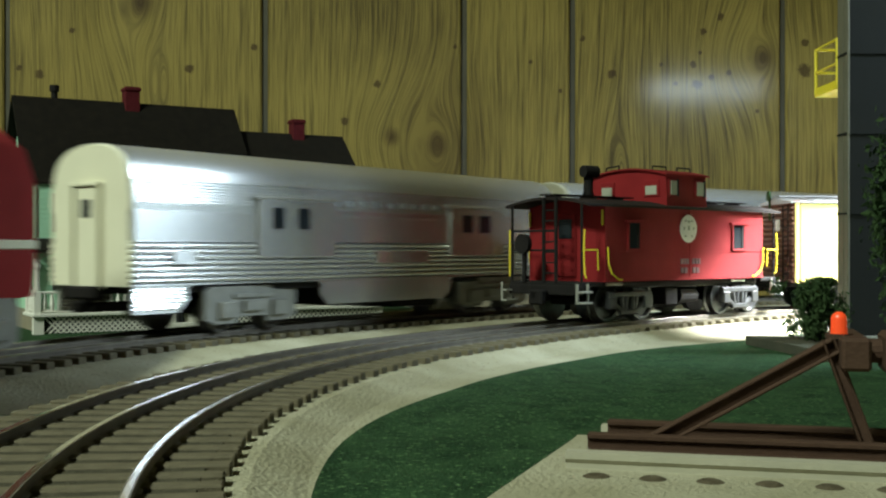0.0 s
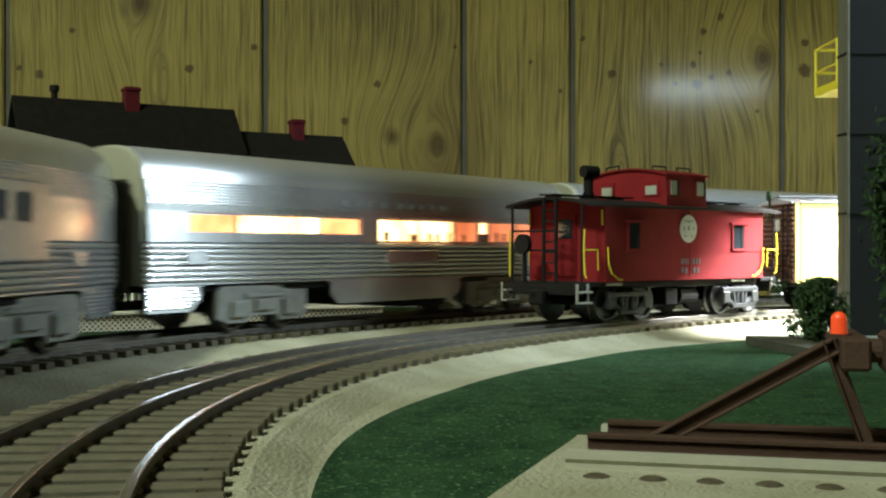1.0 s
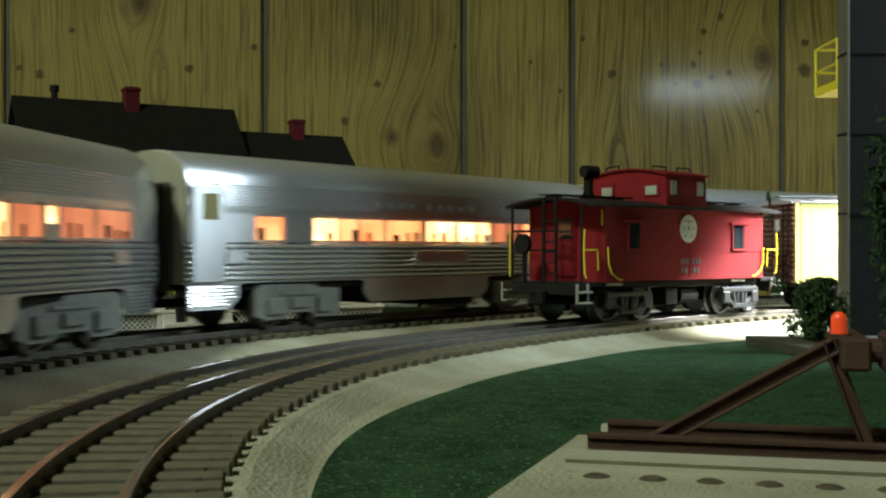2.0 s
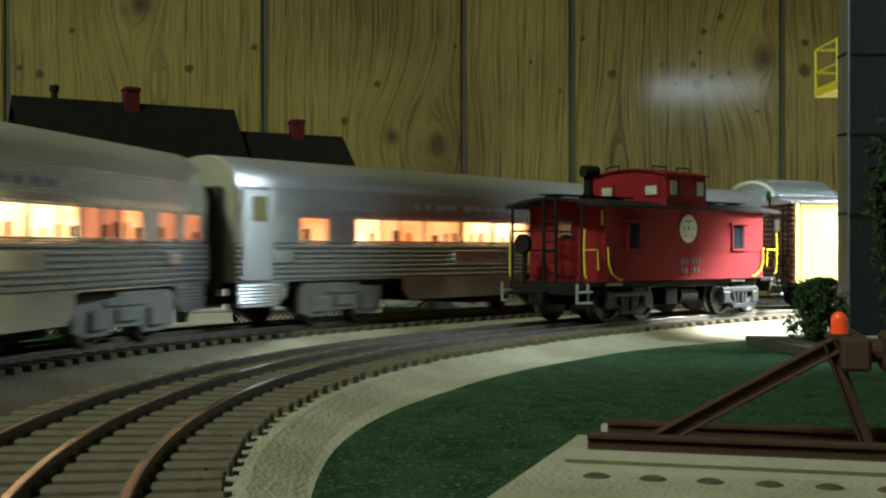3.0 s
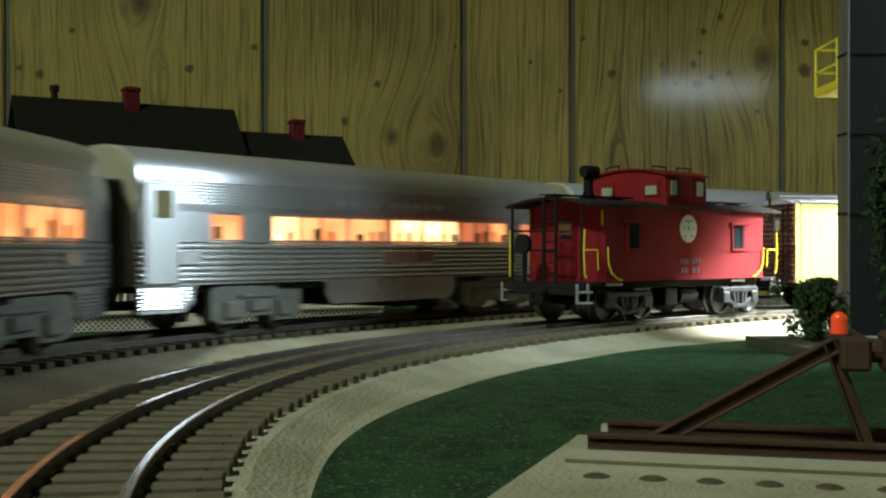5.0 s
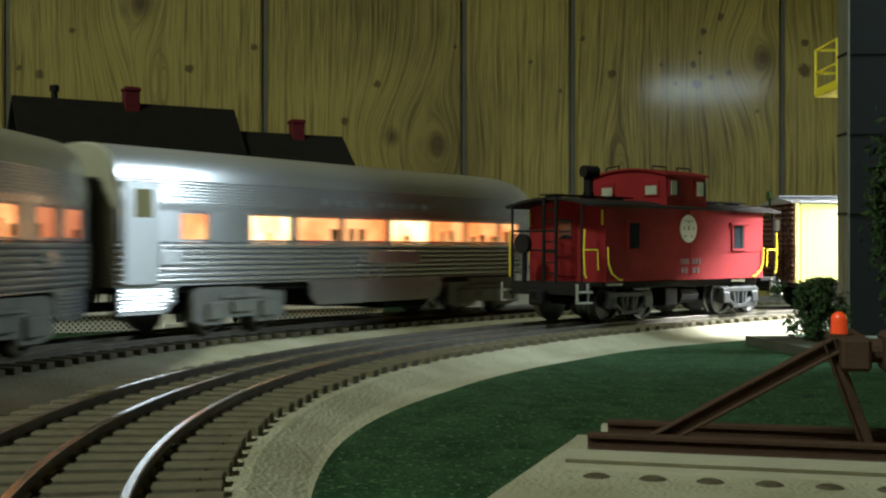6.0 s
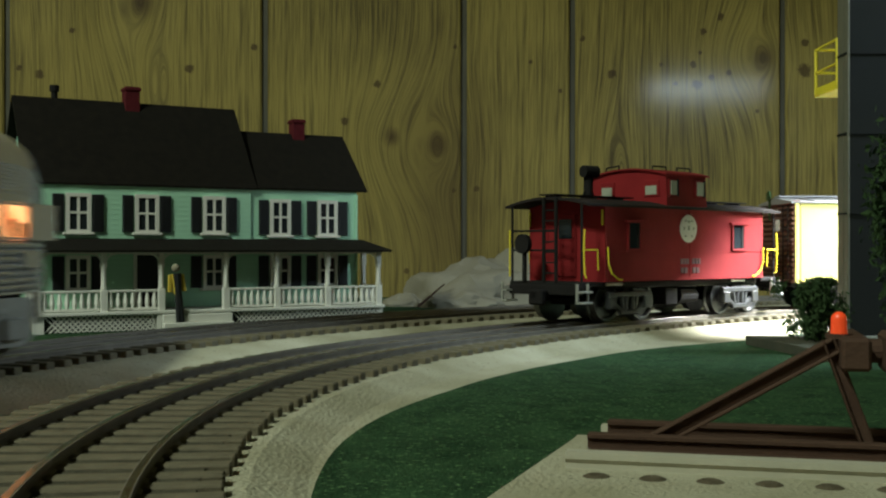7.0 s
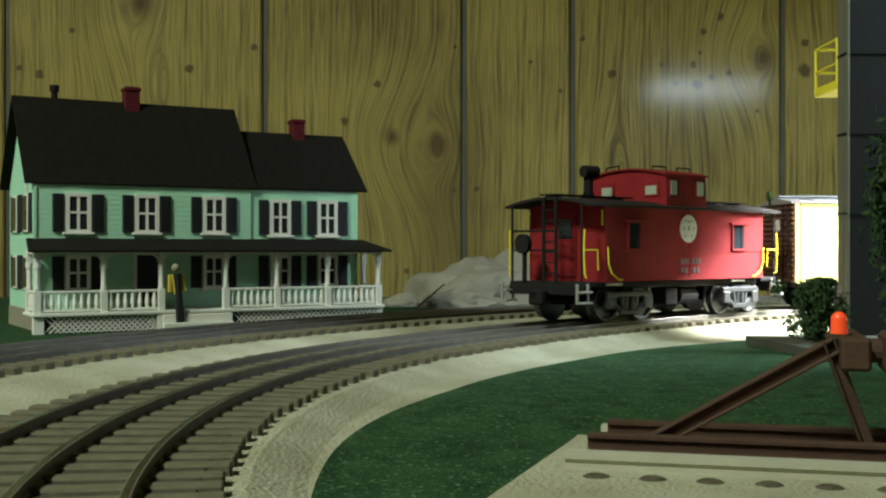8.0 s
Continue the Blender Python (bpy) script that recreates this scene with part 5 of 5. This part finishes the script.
def foliage(name, label, at, size, count, leaf, seed, trunk):
    """A shrub or tree: a tapered stem with limbs, and clumps of small bent leaves."""
    rnd = random.Random(seed)
    plant = thing(name, label, name, pose(*at))
    stem = bmesh.new()
    rod(stem, (0, 0, 0), (0, 0, size[2] * 0.6), trunk, 7, trunk * 0.4)
    for k in range(7):
        a = k * 2.4
        z = size[2] * (0.2 + 0.08 * k)
        rod(stem, (0, 0, z), (size[0] * 0.5 * math.cos(a), size[1] * 0.5 * math.sin(a), z + size[2] * 0.18), trunk * 0.4, 5, trunk * 0.15)
    part("trunk", stem, M_rust, plant)
    verts, faces = [], []
    clumps = [(rnd.gauss(0, 0.36), rnd.gauss(0, 0.36), rnd.uniform(0.12, 1.0)) for _ in range(42)]
    for _ in range(count):
        cx, cy, cz = rnd.choice(clumps)
        w = 1.0 - 0.45 * max(0, cz - 0.5)
        p = Vector((size[0] * (cx * w + rnd.gauss(0, 0.13)), size[1] * (cy * w + rnd.gauss(0, 0.13)), size[2] * min(1.05, max(0.03, cz + rnd.gauss(0, 0.09)))))
        q = Euler((rnd.uniform(0, 6.3), rnd.uniform(0, 6.3), rnd.uniform(0, 6.3))).to_matrix()
        s = leaf * rnd.uniform(0.6, 1.4)
        i = len(verts)
        for c in ((-s, 0, 0), (0, -s * 0.45, s * 0.2), (s, 0, 0), (0, s * 0.45, s * 0.2)):
            verts.append(p + q @ Vector(c))
        faces += [(i, i + 1, i + 2), (i, i + 2, i + 3)]
    data = bpy.data.meshes.new("crown")
    data.from_pydata(verts, [], faces)
    data.materials.append(M_leaf)
    crown = new("crown", data)
    crown.parent = plant
    return plant


foliage("shrub", "dense dark green model shrub on the slab", (0.1515, 0.462, 0.0078), (0.0125, 0.0125, 0.0235), 4200, 0.0011, 5, 0.0012)
foliage("tree", "tall dark green model tree before the tower", (0.192, 0.452, 0.0078), (0.021, 0.021, 0.105), 9000, 0.0018, 9, 0.003)


# ---- the siding with its bumper ----
def siding():
    """A short straight stub; its rails end at the open side of the mat."""
    ang = -14.0
    ex, ey = 0.0262, 0.2199
    m = pose(ex, ey, 0, 0, 0, ang)
    bed = bmesh.new()
    prism(bed, [(-0.0130, -0.085), (0.36, -0.085), (0.36, 0.0200), (-0.0025, 0.0200), (-0.0030, 0.0124), (-0.0085, -0.0418)], 0.0003, 0.0052, "z")
    stub = part("track_stub", bed, M_bed, None, "", False, m)
    tagged(stub, "straight track stub on pale stone ballast", "railway track", "tracks", "structure")
    zr = 0.0082
    for y, x0 in ((-0.0159, 0.0), (0.0159, 0.0030)):
        r = bmesh.new()
        prism(r, [(y - 0.0034, 0.0036), (y - 0.0030, 0.0044), (y - 0.0012, 0.0050), (y - 0.0012, 0.0062), (y - 0.0018, zr - 0.0012), (y - 0.0018, zr), (y + 0.0018, zr), (y + 0.0018, zr - 0.0012), (y + 0.0012, 0.0062), (y + 0.0012, 0.0050), (y + 0.0030, 0.0044), (y + 0.0034, 0.0036)], x0, 0.36, "x")
        part("rail", r, M_pale_rail, stub, "pale painted rail")
    tie = mesh_of(boxes(((-0.0024, -0.0200, 0.0030), (0.0024, 0.0195, 0.0050)), bevel=0.0009), "tie", M_tie)
    knob = bmesh.new()
    rod(knob, (0, -0.0232, 0.0049), (0, -0.0232, 0.0056), 0.0030, 16, 0.0016)
    knob = mesh_of(knob, "tie_end", M_tieend)
    for i in range(26):
        share("tie", tie, stub, pose(0.0062 + i * 0.0096, 0, 0))
        share("tie_end", knob, stub, pose(0.0062 + i * 0.0096, 0, 0))


def bumper():
    ang = -14.0
    b = thing("bumper_stop", "rust-brown track bumper with a red lamp", "bumper", pose(0.0262, 0.2199, 0.0073, 0, 0, ang))
    for y in (-0.0085, 0.0085):
        base = bmesh.new()
        box(base, (0.003 + (0.002 if y > 0 else 0), y - 0.0022, -0.0008), (0.085, y + 0.0022, 0.0004), 0.0002)
        box(base, (0.003 + (0.002 if y > 0 else 0), y - 0.0007, 0.0004), (0.085, y + 0.0007, 0.0022))
        box(base, (0.003 + (0.002 if y > 0 else 0), y - 0.0015, 0.0021), (0.085, y + 0.0015, 0.0031), 0.0002)
        part("base_rail", base, M_rust, b, "brown base rail")
    apex = 0.0212
    for y in (-0.0060,):
        for (xa, za), (xb, zb), k in (((0.0140, 0.0010), (0.0470, apex - 0.001), 0.72), ((0.0530, 0.0010), (0.0458, apex), 0.55)):
            d = Vector((xb - xa, 0, zb - za))
            m = Matrix.Translation((xa, y, za)) @ d.to_track_quat("X", "Z").to_matrix().to_4x4()
            s = bmesh.new()
            n = d.length
            box(s, (0, -0.0020, -0.0022 * k), (n, 0.0020, -0.0014 * k), 0.0002, m)
            box(s, (0, -0.0006, -0.0014 * k), (n, 0.0006, 0.0012 * k), 0.0, m)
            box(s, (0, -0.0018, 0.0011 * k), (n, 0.0018, 0.0020 * k), 0.0002, m)
            part("strut", s, M_rust, b, "riveted brown strut")
    head = bmesh.new()
    box(head, (0.0475, -0.0125, apex - 0.0052), (0.0525, 0.0125, apex + 0.0006), 0.0006)
    rod(head, (0.0525, 0.0, apex - 0.0025), (0.0560, 0.0, apex - 0.0025), 0.0022, 12)
    box(head, (0.0555, -0.0060, apex - 0.0065), (0.0585, 0.0060, apex + 0.0010), 0.0008)
    part("buffer_beam", head, M_rust, b, "brown buffer beam and plate")
    lamp_bm = bmesh.new()
    x, y = 0.0478, -0.0040
    rod(lamp_bm, (x, y, apex + 0.0004), (x, y, apex + 0.0034), 0.0015, 16, 0.0014)
    bmesh.ops.create_uvsphere(lamp_bm, u_segments=16, v_segments=8, radius=0.0014, matrix=Matrix.Translation((x, y, apex + 0.0034)))
    part("lamp", lamp_bm, M_lens, b, "glowing red lamp", True)
    cap = bmesh.new()
    rod(cap, (x, y, apex), (x, y, apex + 0.0008), 0.0024, 14)
    part("lamp_socket", cap, M_rust, b)


siding()
bumper()


def work_lamp():
    """The bright two-tube lamp beyond the tower: a white tray over two tubes, on a stand."""
    x, y, z = WORK_LAMP
    w = thing("work_lamp", "two-tube work lamp on a stand, switched on", "lamp", pose(x + 0.13, y, 0))
    bm = bmesh.new()
    rod(bm, (0, 0, 0.0042), (0, 0, 0.014), 0.032, 20, 0.029)
    part("base", bm, M_trim, w)
    bm = bmesh.new()
    bar(bm, [(0, 0, 0.012), (0, 0, z + 0.030), (-0.060, 0, z + 0.030), (-0.060, 0, z + 0.014)], 0.004, 8)
    part("stand", bm, M_trim, w)
    bm = boxes(((-0.21, -0.038, z + 0.010), (-0.05, 0.038, z + 0.014)), ((-0.214, -0.038, z + 0.002), (-0.21, 0.038, z + 0.014)), ((-0.05, -0.038, z + 0.002), (-0.046, 0.038, z + 0.014)), bevel=0.0008)
    part("reflector", bm, M_trim, w, "white lamp tray")
    # unseen flap, added to cut the lamp's light on the grass mat
    part("shading_flap", boxes(((-0.275, -0.041, 0.120), (-0.04, -0.039, z + 0.012)), bevel=0.0005), M_black, w, "added unseen black flap that shades the grass mat")
    for dy in (-0.021, 0.021):
        bm = bmesh.new()
        rod(bm, (-0.208, dy, z + 0.006), (-0.052, dy, z + 0.006), 0.004, 12)
        part("tube", bm, M_trim, w, "white lamp tube")


work_lamp()


def added_spot():
    """An unseen small spot on a bent arm over the boxcar, behind the tower, added as a helper."""
    x, y, z = ADDED_SPOT
    w = thing("added_spot", "added unseen gooseneck spot over the boxcar", "lamp", pose(x + 0.075, y - 0.075, 0))
    bm = bmesh.new()
    rod(bm, (0, 0, 0.0042), (0, 0, 0.011), 0.02, 18, 0.018)
    part("base", bm, M_trim, w)
    bm = bmesh.new()
    bar(bm, [(0, 0, 0.010), (0.004, 0, 0.22), (-0.02, 0.022, 0.30), (-0.062, 0.066, z + 0.036)], 0.003, 8)
    part("neck", bm, M_trim, w)
    d = (Vector(ADDED_SPOT_AIM) - Vector(ADDED_SPOT)).normalized()
    o = Vector((-0.075, 0.075, z)) - d * 0.006
    q = d.to_track_quat("Z", "Y")
    n = 20
    bm = bmesh.new()
    loft(bm, [[o + q @ Vector((r * math.cos(2 * math.pi * i / n), r * math.sin(2 * math.pi * i / n), h)) for i in range(n)] for r, h in ((0.008, -0.034), (0.022, -0.012), (0.024, 0.002), (0.0225, 0.002), (0.020, -0.011), (0.005, -0.030))])
    part("shade", bm, M_trim, w, "white metal shade", True)


added_spot()


def ceiling_tube():
    c = thing("ceiling_light", "long fluorescent ceiling light in a white tray", "lamp", pose(TUBE[0], TUBE[1], TUBE[2] + 0.005))
    part("tray", boxes(((-0.09, -0.34, 0.0), (0.09, 0.34, 0.04)), bevel=0.004), M_trim, c)


ceiling_tube()


# ---- what moves ----
LOCO_AHEAD = -0.3415


def travelled(t):
    """Where the first car's middle stands on the far track at t seconds."""
    ts = (0.0, 0.3, 0.9, 1.2, 1.5, 3.0, 3.4, 3.9, 4.2, 4.5, 5.8, 6.0, 6.5, 7.0, 8.0)
    ss = (0.0935, -0.003, -0.190, -0.276, -0.371, -0.805, -0.940, -1.117, -1.224, -1.335, -1.768, -1.834, -1.998, -2.165, -2.500)
    slope = [(ss[min(i + 1, 14)] - ss[max(i - 1, 0)]) / (ts[min(i + 1, 14)] - ts[max(i - 1, 0)]) for i in range(15)]
    i = max(k for k in range(14) if ts[k] <= t)
    h = ts[i + 1] - ts[i]
    u = (t - ts[i]) / h
    return ((2 * u**3 - 3 * u**2 + 1) * ss[i] + (u**3 - 2 * u**2 + u) * h * slope[i] + (-2 * u**3 + 3 * u**2) * ss[i + 1] + (u**3 - u**2) * h * slope[i + 1])


def riding(s, arm):
    """The pose of a vehicle whose two pivots sit arm before and behind s; +x points the way it goes."""
    a, b = course(s - arm, 0, True)[0], course(s + arm, 0, True)[0]
    mid, d = (a + b) / 2, a - b
    return pose(mid.x, mid.y, RAIL_Z, 0, 0, math.degrees(math.atan2(d.y, d.x)))


def swivel(s, arm, end):
    """A truck's turn in its vehicle's space: it follows the rail under its own pivot."""
    d = course(s - end * arm, 0, True)[1]
    here = math.degrees(math.atan2(-d.y, -d.x))
    a, b = course(s - arm, 0, True)[0], course(s + arm, 0, True)[0]
    car = math.degrees(math.atan2((a - b).y, (a - b).x))
    turn = (here - car + 180) % 360 - 180
    return pose(end * arm, 0, 0, 0, 0, turn)


def motions():
    times = [i / 10 for i in range(81)]
    rows = [(k, car, trucks, ARM, k * PITCH) for k, (car, trucks) in enumerate(TRAIN)] + [(-1, LOCO[0], LOCO[1], 0.085, LOCO_AHEAD)]
    for k, car, trucks, arm, behind in rows:
        walk(car, [(t, riding(travelled(t) + behind, arm)) for t in times])
        for end, t_ob in zip((1, -1), trucks):
            walk(t_ob, [(t, swivel(travelled(t) + behind, arm, end)) for t in times])


motions()
